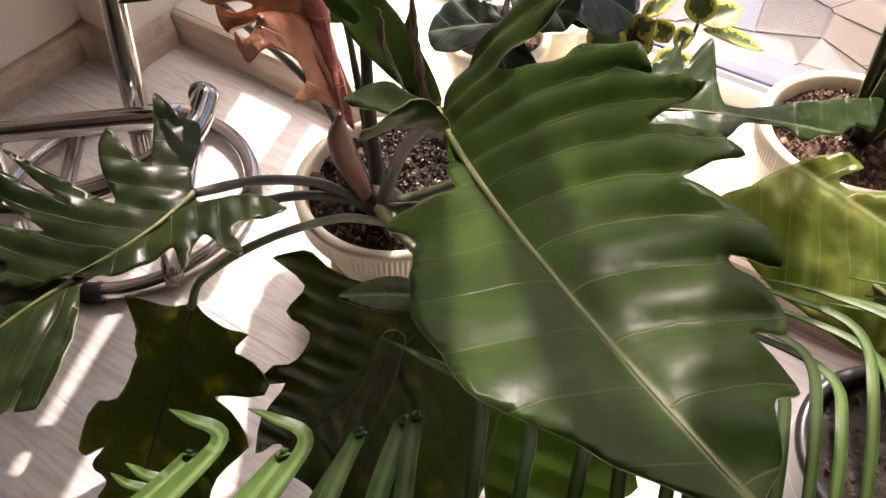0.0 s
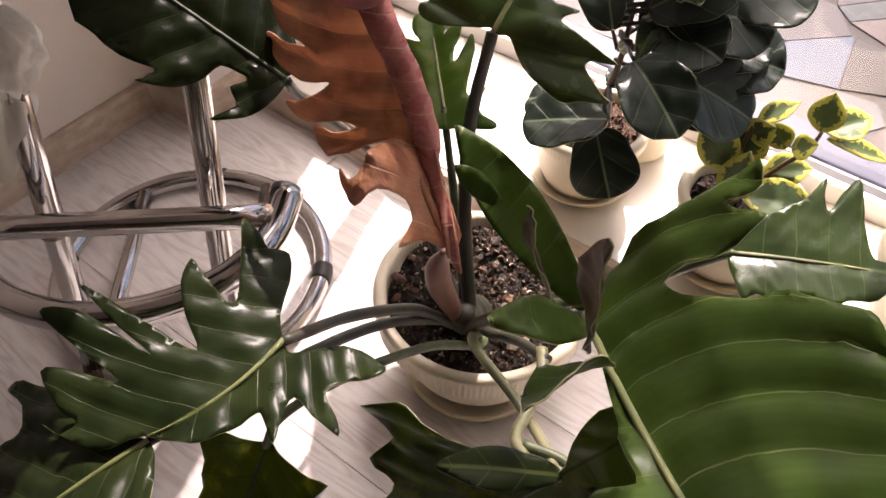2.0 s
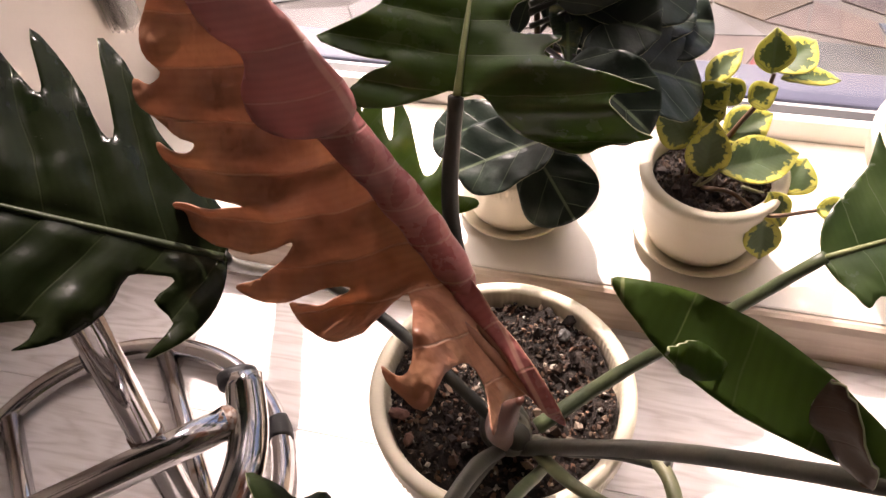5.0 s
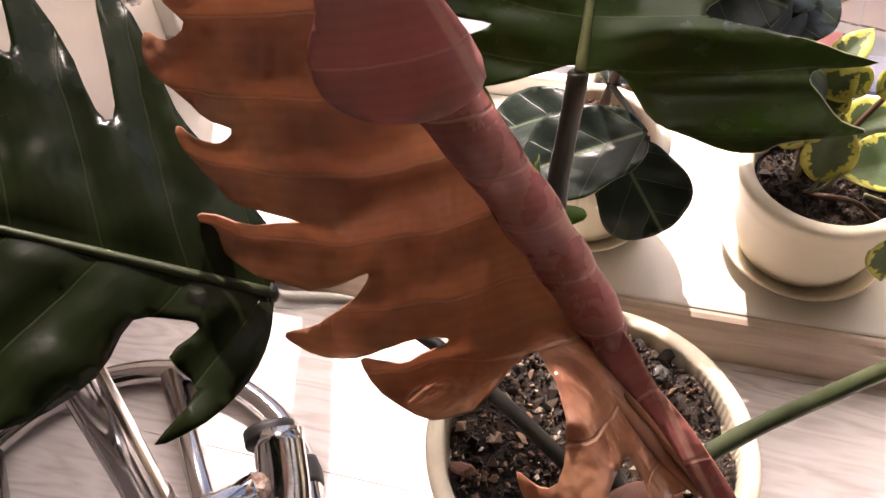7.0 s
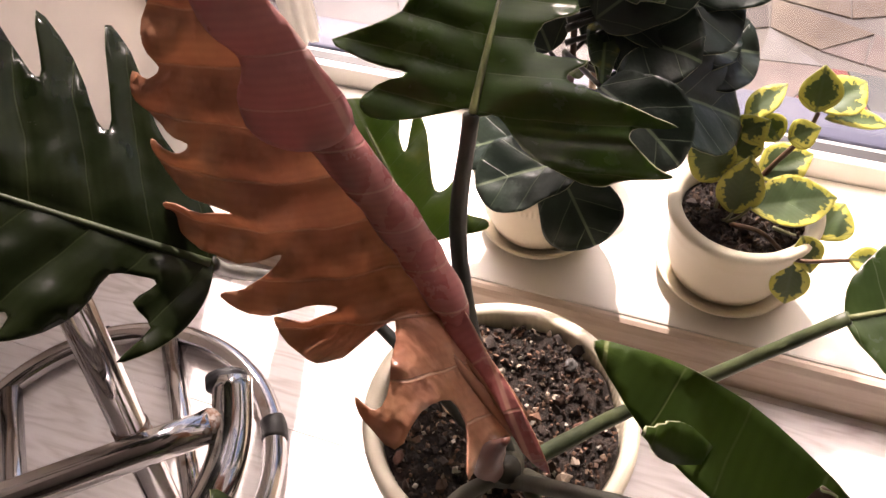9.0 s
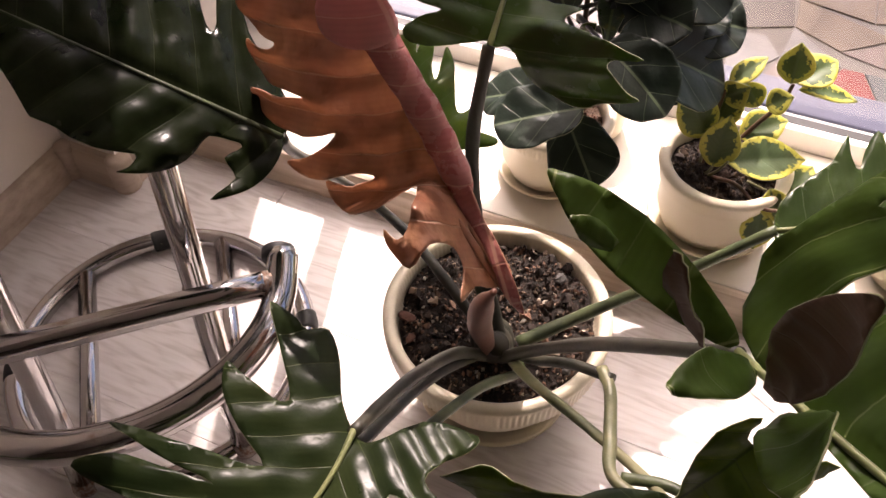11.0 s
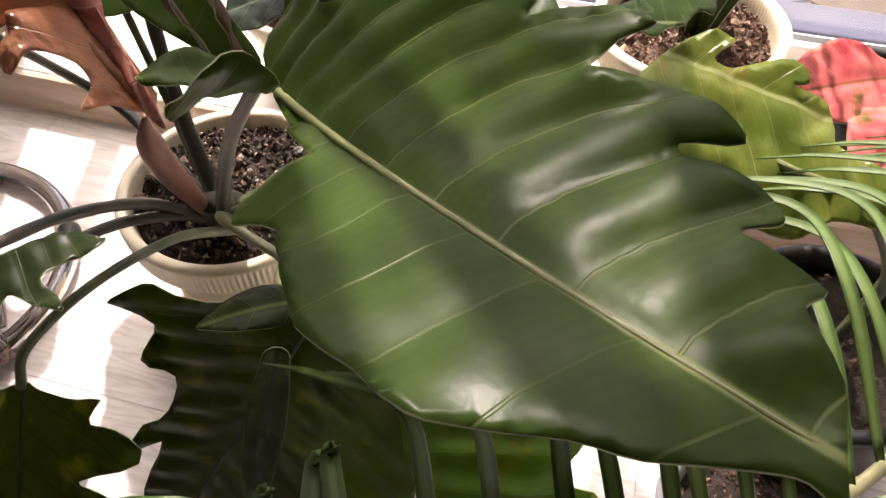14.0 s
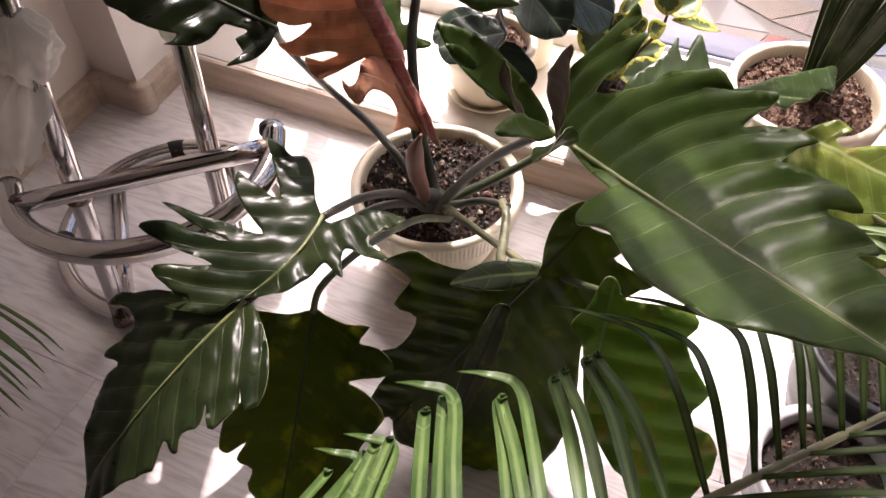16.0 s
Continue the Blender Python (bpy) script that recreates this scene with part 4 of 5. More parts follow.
petiole(phil, [(0.004, -0.034, 0.172), (0.032, -0.058, 0.182), (0.014, -0.120, 0.236), (-0.012, -0.200, 0.262), (-0.034, -0.262, 0.255), (-0.038, -0.284, 0.228)], 0.0058, 0.0046, M["petiole"])
EDGE_E = [-1, -3, 20, -35, 46, -65, 58, -99, 65, -123, 95, -140, 96, -102, 139, -99, 135, -70, 179, -61, 214, -73, 259, -74, 214, -53, 278, -46, 326, -24, 289, -12, 320, 16, 312, 42, 326, 79, 330, 119, 320, 150, 312, 178]
EDGE_E2 = [275, 188, 229, 181, 176, 170, 110, 139, 57, 102, 21, 86, -29, 87, -79, 115, -65, 75, -62, 49, -101, 54, -81, 17, -80, -8, -102, -17, -75, -31, -38, -21]
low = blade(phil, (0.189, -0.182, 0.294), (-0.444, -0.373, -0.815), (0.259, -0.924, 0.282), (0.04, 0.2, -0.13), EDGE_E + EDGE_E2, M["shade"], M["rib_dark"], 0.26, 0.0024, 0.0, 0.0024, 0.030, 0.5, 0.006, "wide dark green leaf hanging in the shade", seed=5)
lobe(low, (0.189, -0.182, 0.297), (0.122, -0.236, 0.328), 0.034, (-0.2, -0.4, 0.9), M["dark"], (-3, 0, -6), "", "hook", None, "basal_lobe", 0.004, 5)
petiole(phil, [(0.022, -0.052, 0.186), (0.042, -0.090, 0.240), (0.064, -0.109, 0.256), (0.112, -0.124, 0.250), (0.162, -0.158, 0.274), (0.189, -0.183, 0.292)], 0.0056, 0.0044, M["petiole_pale"])
EDGE_F = [-19, -10, 7, -17, 39, -33, 50, -22, 73, -14, 124, -4, 171, 20, 211, 54, 240, 92, 236, 130, 200, 150, 174, 150, 152, 136, 131, 108, 103, 122, 70, 99, 38, 83, 18, 91, 4, 66, 1, 15, -16, 3]
blade(phil, (0.270, -0.210, 0.335), (0.060, -0.450, -0.890), (0.261, -0.854, 0.450), (0.2, 0, -1.0), EDGE_F, M["bright"], None, 0.2, 0.002, 0, 0.0036, 0.034, 0.1, 0.006, "bright green ageing leaf with brown spots", seed=6)
petiole(phil, [(0.020, -0.046, 0.190), (0.050, -0.066, 0.226), (0.084, -0.076, 0.256), (0.120, -0.086, 0.272)], 0.0060, 0.0050, M["petiole_dark"])
petiole(phil, [(0.108, -0.078, 0.268), (0.121, -0.098, 0.272), (0.133, -0.138, 0.272), (0.143, -0.172, 0.282), (0.170, -0.186, 0.290)], 0.0056, 0.0046, M["petiole_pale"])
petiole(phil, [(0.150, -0.172, 0.284), (0.185, -0.165, 0.285), (0.225, -0.180, 0.298), (0.269, -0.206, 0.332)], 0.0048, 0.0042, M["petiole"])
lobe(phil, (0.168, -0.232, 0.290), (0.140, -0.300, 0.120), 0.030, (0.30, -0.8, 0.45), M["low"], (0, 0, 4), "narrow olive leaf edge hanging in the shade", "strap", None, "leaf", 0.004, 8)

# the new copper leaf, one half still rolled
G0, GX, GN = Vector((0.035, -0.1114, 0.3764)), Vector((-0.506, 0.135, 0.852)).normalized(), Vector((0.239, -0.927, 0.289))
GN = (GN - GX * GN.dot(GX)).normalized()
GY = GN.cross(GX)
EDGE_G = [10, -3, 66, 5, 105, 2, 130, 7, 161, 12, 187, 14, 205, 16, 223, 18, 241, 20, 262, 24, 290, 35, 296, 51, 284, 78, 270, 90, 257, 86, 255, 95, 261, 103, 252, 107, 241, 105, 229, 98, 220, 90, 218, 96, 223, 105, 229, 111, 220, 115, 207, 109, 195, 105]
EDGE_G2 = [180, 85, 186, 103, 198, 122, 192, 126, 177, 121, 164, 110, 153, 91, 148, 77, 144, 86, 141, 104, 144, 118, 138, 117, 124, 104, 121, 87, 118, 73, 112, 63, 109, 66, 110, 81, 117, 89, 121, 97, 105, 97, 86, 84, 84, 67, 87, 41, 80, 39, 74, 40, 55, 51, 53, 61, 61, 65, 47, 67, 35, 56, 43, 40, 39, 28, 22, 28, -1, 37, 9, 25, 5, 13]


def ease(q):
    q = max(0.0, min(1.0, q))
    return q * q * (3 - 2 * q)


def trough(a, b):
    """The blade sinks towards its midrib."""
    return -0.040 * math.exp(-((a - 0.11) / 0.085) ** 2) * max(0.0, 1 - max(b, 0.0) / 0.11)


def cupped(a, b):
    """The sunken middle, and the lowest lobes curling forward."""
    f = ease((b - 0.012) / 0.034) * ease((0.102 - a) / 0.036)
    return 0.042 * f, -0.024 * f, trough(a, b) + 0.062 * f


cop = blade(phil, G0, GX, GN, (-0.71, -0.46, -0.44), [v * 1.022 for v in EDGE_G + EDGE_G2], M["copper"], None, 0.2, 0.002, 0, 0.0026, 0.031, 0.1, 0.006, "new copper brown leaf, half unrolled, with pointed lobes", rim="copper_rim", seed=7, h=0.0035, rumple=0.0055, curve=2.8, phase=0.0175, lift=cupped)


def on_copper(a, b, up=0.0):
    z = -0.71 * a * a - 0.46 * a * b - 0.44 * b * b + trough(a, b) + up
    return G0 + GX * a + GY * b + GN * z


def roll_r(q):
    """Radius of the rolled half: narrow at its foot, pinched at each vein."""
    a = 72 + 136 * q
    return (0.0046 + 0.0058 * min(1, q / 0.22) ** 0.8 + 0.0022 * q) * (1 + 0.045 * abs(math.sin(math.pi * a / 27)) + 0.03 * math.sin(a * 0.31))


bm = bmesh.new()
tube(bm, [on_copper(a / 1000, b / 1000, u / 1000) for a, b, u in ((70, 9, 5), (85, 9, 6), (105, 10, 7), (130, 11, 7), (160, 12, 7), (185, 13, 8), (207, 14, 8))], roll_r, None, 30, 130, 0.8, lump=0.10)
ly = bm.loops.layers.uv.new("leaf")
lr = bm.loops.layers.uv.new("rim")
for f in bm.faces:
    for l in f.loops:
        q = l.vert.co - G0
        l[ly].uv = (q.dot(GX) - 0.5 * q.dot(GY), 0.02 + q.dot(GY) * 0.2)
        l[lr].uv = (0.02, 0)
part("rolled_half", bm, M["maroon"], cop, "rose coloured half still rolled up")
EDGE_TAIL = [-10, -7, 10, -9, 32, -6, 54, 0, 74, 1, 88, 4, 92, 10, 82, 15, 66, 13, 46, 8, 26, 4, 6, 2]
sheet("rolled_foot", [(u / 1000, v / 1000) for u, v in zip(EDGE_TAIL[::2], EDGE_TAIL[1::2])], lambda a, b, side, w: on_copper(a, b, 0.009 + 16.0 * (b - 0.002) ** 2 + 0.010 * ease((0.05 - a) / 0.05) + w), M["maroon"], cop, "dark maroon foot of the rolled half", 0.0035, M["copper_rim"], 0.0009, None, 3, 0.003, 19)
for b0, b1, b2 in ((6, 14, 22), (12, 22, 30)):
    bm = bmesh.new()
    pts = []
    for a, b in ((0, b0 * 0.5), (24, b0), (52, b1), (84, b2)):
        da, db, dz = cupped(a / 1000, b / 1000)
        pts.append(on_copper(a / 1000 + da, b / 1000 + db, dz - trough(a / 1000, b / 1000)))
    tube(bm, pts, lambda q: 0.0012 + 0.0026 * math.sin(math.pi * min(1, q + 0.15)), None, 10, 24, 0.6, lump=0.3)
    part("fold", bm, M["rib_copper"], cop)
EDGE_FLAP = [203, -3, 225, -4, 250, 0, 275, 7, 302, 13, 308, 40, 288, 48, 268, 43, 255, 35, 246, 36, 236, 47, 222, 51, 211, 44, 203, 29, 199, 12]
sheet("folded_edge", [(u / 1000, v / 1000) for u, v in zip(EDGE_FLAP[::2], EDGE_FLAP[1::2])], lambda a, b, side, w: on_copper(a, b, 0.006 + 0.012 * (1 - ((b - 0.018) / 0.034) ** 2) + 0.0016 * abs(math.sin(math.pi * (a - 0.3 * b) / 0.027)) + w), M["rose"], cop, "rose coloured back of the turned edge", 0.004, M["copper_rim"], 0.0009, None, 3, 0.003, 9)
bm = bmesh.new()
tube(bm, [(-0.001, -0.050, 0.182), (-0.001, -0.068, 0.235), (0.002, -0.089, 0.290), (0.009, -0.102, 0.335), (0.020, -0.108, 0.368)], lambda q: 0.0080 + 0.0048 * ease(q / 0.55) - 0.0100 * ease((q - 0.66) / 0.36), None, 24, 40, 0.8, lump=0.05)
part("sheath", bm, M["sheath"], phil, "smooth maroon brown leaf sheath")
bm = bmesh.new()
tube(bm, [(-0.018, 0.004, 0.128), (-0.009, -0.024, 0.162), (0.001, -0.046, 0.192), (0.008, -0.056, 0.212)], 0.022, 0.012, 16, 20, lump=0.35)
part("stem", bm, M["petiole_dark"], phil, "short dark knobbly stem")

# dark leaf over the stool, top leaf, leaves behind
EDGE_H = [-2, -2, 3, -22, 19, -39, 38, -54, 53, -67, 81, -106, 100, -117, 76, -61, 82, -57, 108, -91, 135, -109, 119, -75, 123, -72, 142, -88, 173, -109, 209, -110, 243, -83, 254, -38, 252, 0, 225, 22, 187, 38, 159, 59, 153, 62, 137, 62, 111, 65, 86, 57, 85, 68, 91, 75, 73, 67, 54, 46, 47, 23, 32, 19, 23, 21, 31, 34, 18, 44, 28, 66, 12, 55, 0, 37, -4, 18]
blade(phil, (-0.155, -0.097, 0.453), (-0.865, -0.223, 0.45), (0.493, -0.213, 0.843), (-0.01, 0.1, -0.30), EDGE_H, M["deep"], M["rib_dark"], 0.23, 0.0026, 0, 0.0030, 0.032, 0.5, 0.003, "green slit leaf above the bar stool, darkened for its shade", seed=10, h=0.005, rumple=0.0030)
petiole(phil, [(-0.014, -0.032, 0.183), (-0.078, 0.002, 0.209), (-0.134, 0.035, 0.214), (-0.1725, 0.043, 0.231), (-0.184, 0.006, 0.297), (-0.168, -0.072, 0.410), (-0.156, -0.096, 0.451)], 0.0060, 0.0044, M["petiole_dark"])
EDGE_I = [-1, -5, 1, -17, -14, -34, -22, -53, -29, -76, -29, -89, -25, -96, -22, -108, -19, -127, -15, -117, -7, -103, -2, -98, 4, -102, 7, -123, 13, -101, 20, -80, 27, -57, 34, -55, 43, -64, 46, -31, 65, -32, 77, -52, 103, -30, 118, 12, 96, 42, 74, 49, 46, 63, 26, 92, 18, 69, 17, 45, 6, 62, -7, 70, -15, 62, -12, 40, -1, 15, 3, 4]
def folded(a, b):
    """The lower half droops below a raised fold."""
    side = ease((-b - 0.010) / 0.030)
    return 0.0, 0.0, side * (0.010 * math.exp(-((a - 0.020) / 0.012) ** 2) - 0.028 * ease((-a - 0.002) / 0.020))


blade(phil, (-0.052, 0.055, 0.460), (-0.024, 0.782, 0.623), (0.05, -0.621, 0.782), (-1.5, 2.02, 2.45), EDGE_I, M["young"], M["rib"], 0.105, 0.0030, 0, 0.0026, 0.026, 0.05, 0.006, "fresh green lobed leaf on an upright stalk", seed=11, h=0.0035, rumple=0.003, lift=folded)
petiole(phil, [(0.010, -0.046, 0.186), (-0.032, -0.004, 0.270), (-0.057, 0.033, 0.363), (-0.053, 0.056, 0.458)], 0.0078, 0.0056, M["petiole_dark"])
EDGE_J = [-20, 14, -22, 1, -28, -24, -33, -45, -26, -48, -16, -37, -3, -35, 17, -46, 9, -34, 12, -25, 33, -31, 59, -40, 78, -40, 67, -31, 49, -18, 65, -20, 91, -32, 95, -22, 83, -11, 97, -15, 110, 0, 112, 14, 96, 20, 80, 14, 88, 30, 72, 34, 54, 22, 56, 38, 36, 40, 22, 24, 14, 38, -6, 34]
blade(phil, (-0.0977, 0.0455, 0.3575), (-0.672, 0.654, 0.348), (0.101, -0.385, 0.917), (0, 0, 0), EDGE_J, M["fresh"], M["rib"], 0.10, 0.0022, 0, 0.0016, 0.022, 0.4, 0.004, "small fresh green lobed leaf behind the copper one", seed=12)
petiole(phil, [(-0.010, -0.030, 0.184), (-0.045, 0.000, 0.270), (-0.0977, 0.0455, 0.3565)], 0.0055, 0.0035, M["petiole"])
EDGE_R = [0, 6, 10, 25, 40, 45, 60, 58, 78, 80, 76, 62, 80, 48, 90, 66, 106, 84, 109, 62, 110, 38, 114, 14, 126, 9, 152, 15, 180, 24, 215, 35, 246, 45, 275, 54, 270, 34, 259, 12, 244, 14, 224, -2, 205, -8, 186, -20, 172, -8, 150, -6, 132, -10, 116, -28, 96, -32, 78, -40, 56, -34, 40, -44, 20, -38, 8, -44, 2, -26, -3, -8]
blade(phil, (0.205, 0.052, 0.352), (0.86, 0.42, 0.10), (-0.10, -0.30, 0.95), (-0.8, 0, 1.2), EDGE_R, M["young"], M["rib"], 0.200, 0.0022, 0, 0.0013, 0.018, 0.8, 0.004, "green lobed leaf with a pale midrib near the window", seed=13)
petiole(phil, [(0.020, -0.030, 0.184), (0.075, 0.012, 0.212), (0.130, 0.034, 0.262), (0.205, 0.052, 0.352)], 0.0072, 0.0048, M["petiole"])


# ---- fiddle-leaf fig on the sill ----
saucer((-0.065, 0.330, 0.060), 0.068, 0.014, "cream saucer under the fig pot on the sill")
fig = thing("potted_fig", (-0.065, 0.330, 0.066), "small fiddle-leaf fig with round dark leaves in a cream pot", "potted plant")
pot_parts(fig, (-0.065, 0.330, 0.066), 0.079, 0.055, 0.106, "soil_brown", 0.014, 84, "cream", "chips_brown", 300, 5)
bm = bmesh.new()
tube(bm, [(-0.060, 0.334, 0.150), (-0.053, 0.330, 0.210), (-0.041, 0.324, 0.280), (-0.045, 0.342, 0.345)], 0.0060, 0.0030, 10, 24, lump=0.2)
part("trunk", bm, M["twig"], fig)
FIG = (((-0.035, 0.276, 0.208), (0.017, 0.242, 0.142), 0.088, (0.15, -0.70, 0.65), (0, 0, -2)),
       ((-0.013, 0.257, 0.246), (-0.105, 0.212, 0.238), 0.082, (-0.1, -0.40, 0.90), (-2, 0, 3)),
       ((-0.071, 0.324, 0.205), (-0.165, 0.314, 0.180), 0.072, (-0.15, -0.30, 0.93), (-2, 0, 3)),
       ((-0.005, 0.274, 0.325), (0.075, 0.224, 0.318), 0.086, (-0.1, -0.35, 0.93), (-4, 0, 4)),
       ((0.007, 0.287, 0.322), (0.137, 0.327, 0.296), 0.108, (0.05, -0.40, 0.90), (-2, 0, 2)),
       ((-0.035, 0.347, 0.316), (0.061, 0.437, 0.362), 0.098, (-0.1, -0.65, 0.72), (-1, 0, 2)),
       ((-0.025, 0.337, 0.350), (0.047, 0.357, 0.425), 0.090, (-0.3, -0.75, 0.55), (-2, 0, 2)),
       ((-0.010, 0.347, 0.352), (0.105, 0.384, 0.372), 0.104, (-0.05, -0.55, 0.83), (-2, 0, 2)),
       ((-0.005, 0.312, 0.285), (0.099, 0.342, 0.268), 0.096, (0.05, -0.25, 0.95), (-2, 0, 2)),
       ((-0.015, 0.342, 0.335), (0.071, 0.312, 0.352), 0.088, (-0.15, -0.45, 0.88), (-2, 0, 3)),
       ((0.005, 0.347, 0.305), (0.100, 0.417, 0.330), 0.100, (-0.1, -0.5, 0.85), (-1, 0, 2)),
       ((-0.067, 0.344, 0.300), (-0.113, 0.384, 0.352), 0.075, (-0.1, -0.7, 0.7), (-2, 0, 3)),
       ((0.030, 0.372, 0.300), (0.128, 0.392, 0.318), 0.100, (0.0, -0.4, 0.9), (-2, 0, 2)),
       ((0.030, 0.392, 0.360), (0.122, 0.430, 0.400), 0.100, (-0.05, -0.6, 0.8), (-2, 0, 2)),
       ((0.020, 0.352, 0.255), (0.118, 0.370, 0.268), 0.085, (0.0, -0.2, 0.95), (-2, 0, 2)),
       ((-0.051, 0.324, 0.240), (-0.011, 0.384, 0.232), 0.066, (0.1, 0.1, 0.98), (-2, 0, 2)))
for i, (b, t, w, fc, k) in enumerate(FIG):
    l = lobe(fig, b, t, w, fc, M["ficus"], k, "", "round", None, "leaf", 0.006, 20 + i, 0.0016, 0.034)
    bm = bmesh.new()
    tube(bm, [(-0.050, 0.330, b[2] - 0.012), b], 0.0032, 0.0022, 8, 8)
    part("stalk", bm, M["petiole_dark"], l)
lobe(fig, (-0.041, 0.312, 0.299), (-0.023, 0.300, 0.328), 0.018, (0.2, -0.7, 0.6), M["young"], (0, 0, 5), "small fresh green leaf", "ovate", None, "leaf", 0.001, 33)

# ---- dark curly plant behind the fig ----
M["curly"] = leaf_mat("curly_dark_leaf", (0.012, 0.026, 0.010), (0.026, 0.046, 0.014), (0.10, 0.15, 0.05), 0.020, 0.6, (0.14, 0.26, 0.04), 0.26, 0.14, sheen=0.4, crumple=2.5, flecks=(0.16, 0.15, 0.015))
curly = thing("potted_croton", (-0.035, 0.435, 0.060), "dark curly-leaved croton with yellow flecks standing behind the fig", "potted plant")
pot_parts(curly, (-0.035, 0.440, 0.060), 0.052, 0.042, 0.090, "soil", 0.014, 0, "cream", None, 0, 29)
bm = bmesh.new()
tube(bm, [(-0.035, 0.440, 0.130), (-0.032, 0.425, 0.280), (-0.020, 0.400, 0.440)], 0.0050, 0.0034, 10, 20, lump=0.2)
part("trunk", bm, M["twig"], curly)
rnd = random.Random(31)
for i in range(26):
    a, up = i * 2.4, rnd.uniform(0.05, 1.0)
    foot = Vector((-0.022, 0.405, 0.315 + 0.0052 * i))
    way = Vector((math.cos(a), 0.75 * math.sin(a) - 0.15, up)).normalized()
    tip = foot + way * rnd.uniform(0.090, 0.135)
    lobe(curly, foot, tip, rnd.uniform(0.034, 0.052), (way.x * -0.4, -0.5, 0.8), M["curly"], (-3.0, 0, 8), "", "ovate", None, "leaf", 0.014, 60 + i, 0.0015, 0.016, 0.005)

# ---- variegated peperomia on the sill ----
saucer((0.155, 0.320, 0.060), 0.074, 0.014, "cream saucer under the peperomia pot on the sill")
pep = thing("potted_peperomia", (0.155, 0.320, 0.066), "variegated peperomia with yellow-edged leaves in a cream pot", "potted plant")
pot_parts(pep, (0.155, 0.320, 0.066), 0.0790, 0.060, 0.106, "soil", 0.016, 0, "cream", "chips_dark", 900, 7)
for pts, r in (([(0.130, 0.316, 0.150), (0.127, 0.332, 0.200), (0.129, 0.350, 0.252)], 0.0032), ([(0.145, 0.332, 0.150), (0.171, 0.352, 0.200), (0.193, 0.370, 0.232), (0.198, 0.378, 0.256)], 0.0032), ([(0.145, 0.305, 0.152), (0.175, 0.288, 0.166), (0.209, 0.266, 0.162), (0.253, 0.258, 0.186)], 0.0028)):
    bm = bmesh.new()
    tube(bm, pts, r, r * 0.7, 8, 18, lump=0.15)
    part("stem", bm, M["twig"], pep)
PEP = (((0.196, 0.378, 0.255), (0.192, 0.392, 0.300), 0.034, (0.1, -0.85, 0.5)), ((0.201, 0.380, 0.258), (0.237, 0.418, 0.276), 0.038, (-0.2, -0.6, 0.75)), ((0.207, 0.378, 0.252), (0.283, 0.430, 0.228), 0.022, (0.0, -0.3, 0.95)),
       ((0.131, 0.350, 0.256), (0.161, 0.382, 0.284), 0.024, (-0.4, -0.6, 0.7)), ((0.128, 0.346, 0.236), (0.153, 0.342, 0.262), 0.030, (0.2, -0.8, 0.5)), ((0.142, 0.294, 0.178), (0.144, 0.302, 0.246), 0.038, (0.0, -0.9, 0.4)),
       ((0.157, 0.292, 0.194), (0.241, 0.334, 0.200), 0.046, (0.0, -0.4, 0.9)), ((0.126, 0.312, 0.205), (0.091, 0.292, 0.276), 0.040, (0.3, -0.8, 0.5)), ((0.131, 0.332, 0.210), (0.140, 0.352, 0.258), 0.034, (-0.1, -0.8, 0.6)),
       ((0.177, 0.358, 0.232), (0.201, 0.358, 0.254), 0.026, (-0.3, -0.7, 0.6)), ((0.171, 0.362, 0.226), (0.147, 0.370, 0.250), 0.026, (0.2, -0.7, 0.6)), ((0.211, 0.282, 0.180), (0.231, 0.266, 0.146), 0.028, (0.4, -0.75, 0.5)),
       ((0.233, 0.316, 0.146), (0.251, 0.350, 0.172), 0.040, (-0.1, -0.5, 0.85)), ((0.209, 0.266, 0.158), (0.217, 0.252, 0.102), 0.032, (0.1, -0.9, 0.35)), ((0.251, 0.258, 0.188), (0.287, 0.256, 0.196), 0.022, (-0.1, -0.5, 0.8)),
       # Two extra leaves behind the others, added to shade the floor.
       ((0.160, 0.346, 0.190), (0.206, 0.366, 0.216), 0.040, (0.0, -0.4, 0.9)), ((0.136, 0.342, 0.190), (0.120, 0.364, 0.246), 0.044, (0.1, -0.8, 0.5)))
for i, (b, t, w, fc) in enumerate(PEP):
    lobe(pep, b, t, w * 1.22, fc, M["varieg"], (-1.5, 0, 4), "", "ovate", None, "leaf", 0.001, 40 + i, 0.0003, 0.02, 0.004)
for b, t in (((0.135, 0.310, 0.150), (0.142, 0.294, 0.178)), ((0.140, 0.308, 0.150), (0.157, 0.292, 0.194)), ((0.127, 0.318, 0.152), (0.126, 0.312, 0.205)), ((0.185, 0.300, 0.165), (0.233, 0.316, 0.146))):
    bm = bmesh.new()
    tube(bm, [b, ((b[0] + t[0]) / 2, (b[1] + t[1]) / 2 - 0.004, (b[2] + t[2]) / 2), t], 0.0020, 0.0015, 8, 10)
    part("stalk", bm, M["petiole_pale"], pep)

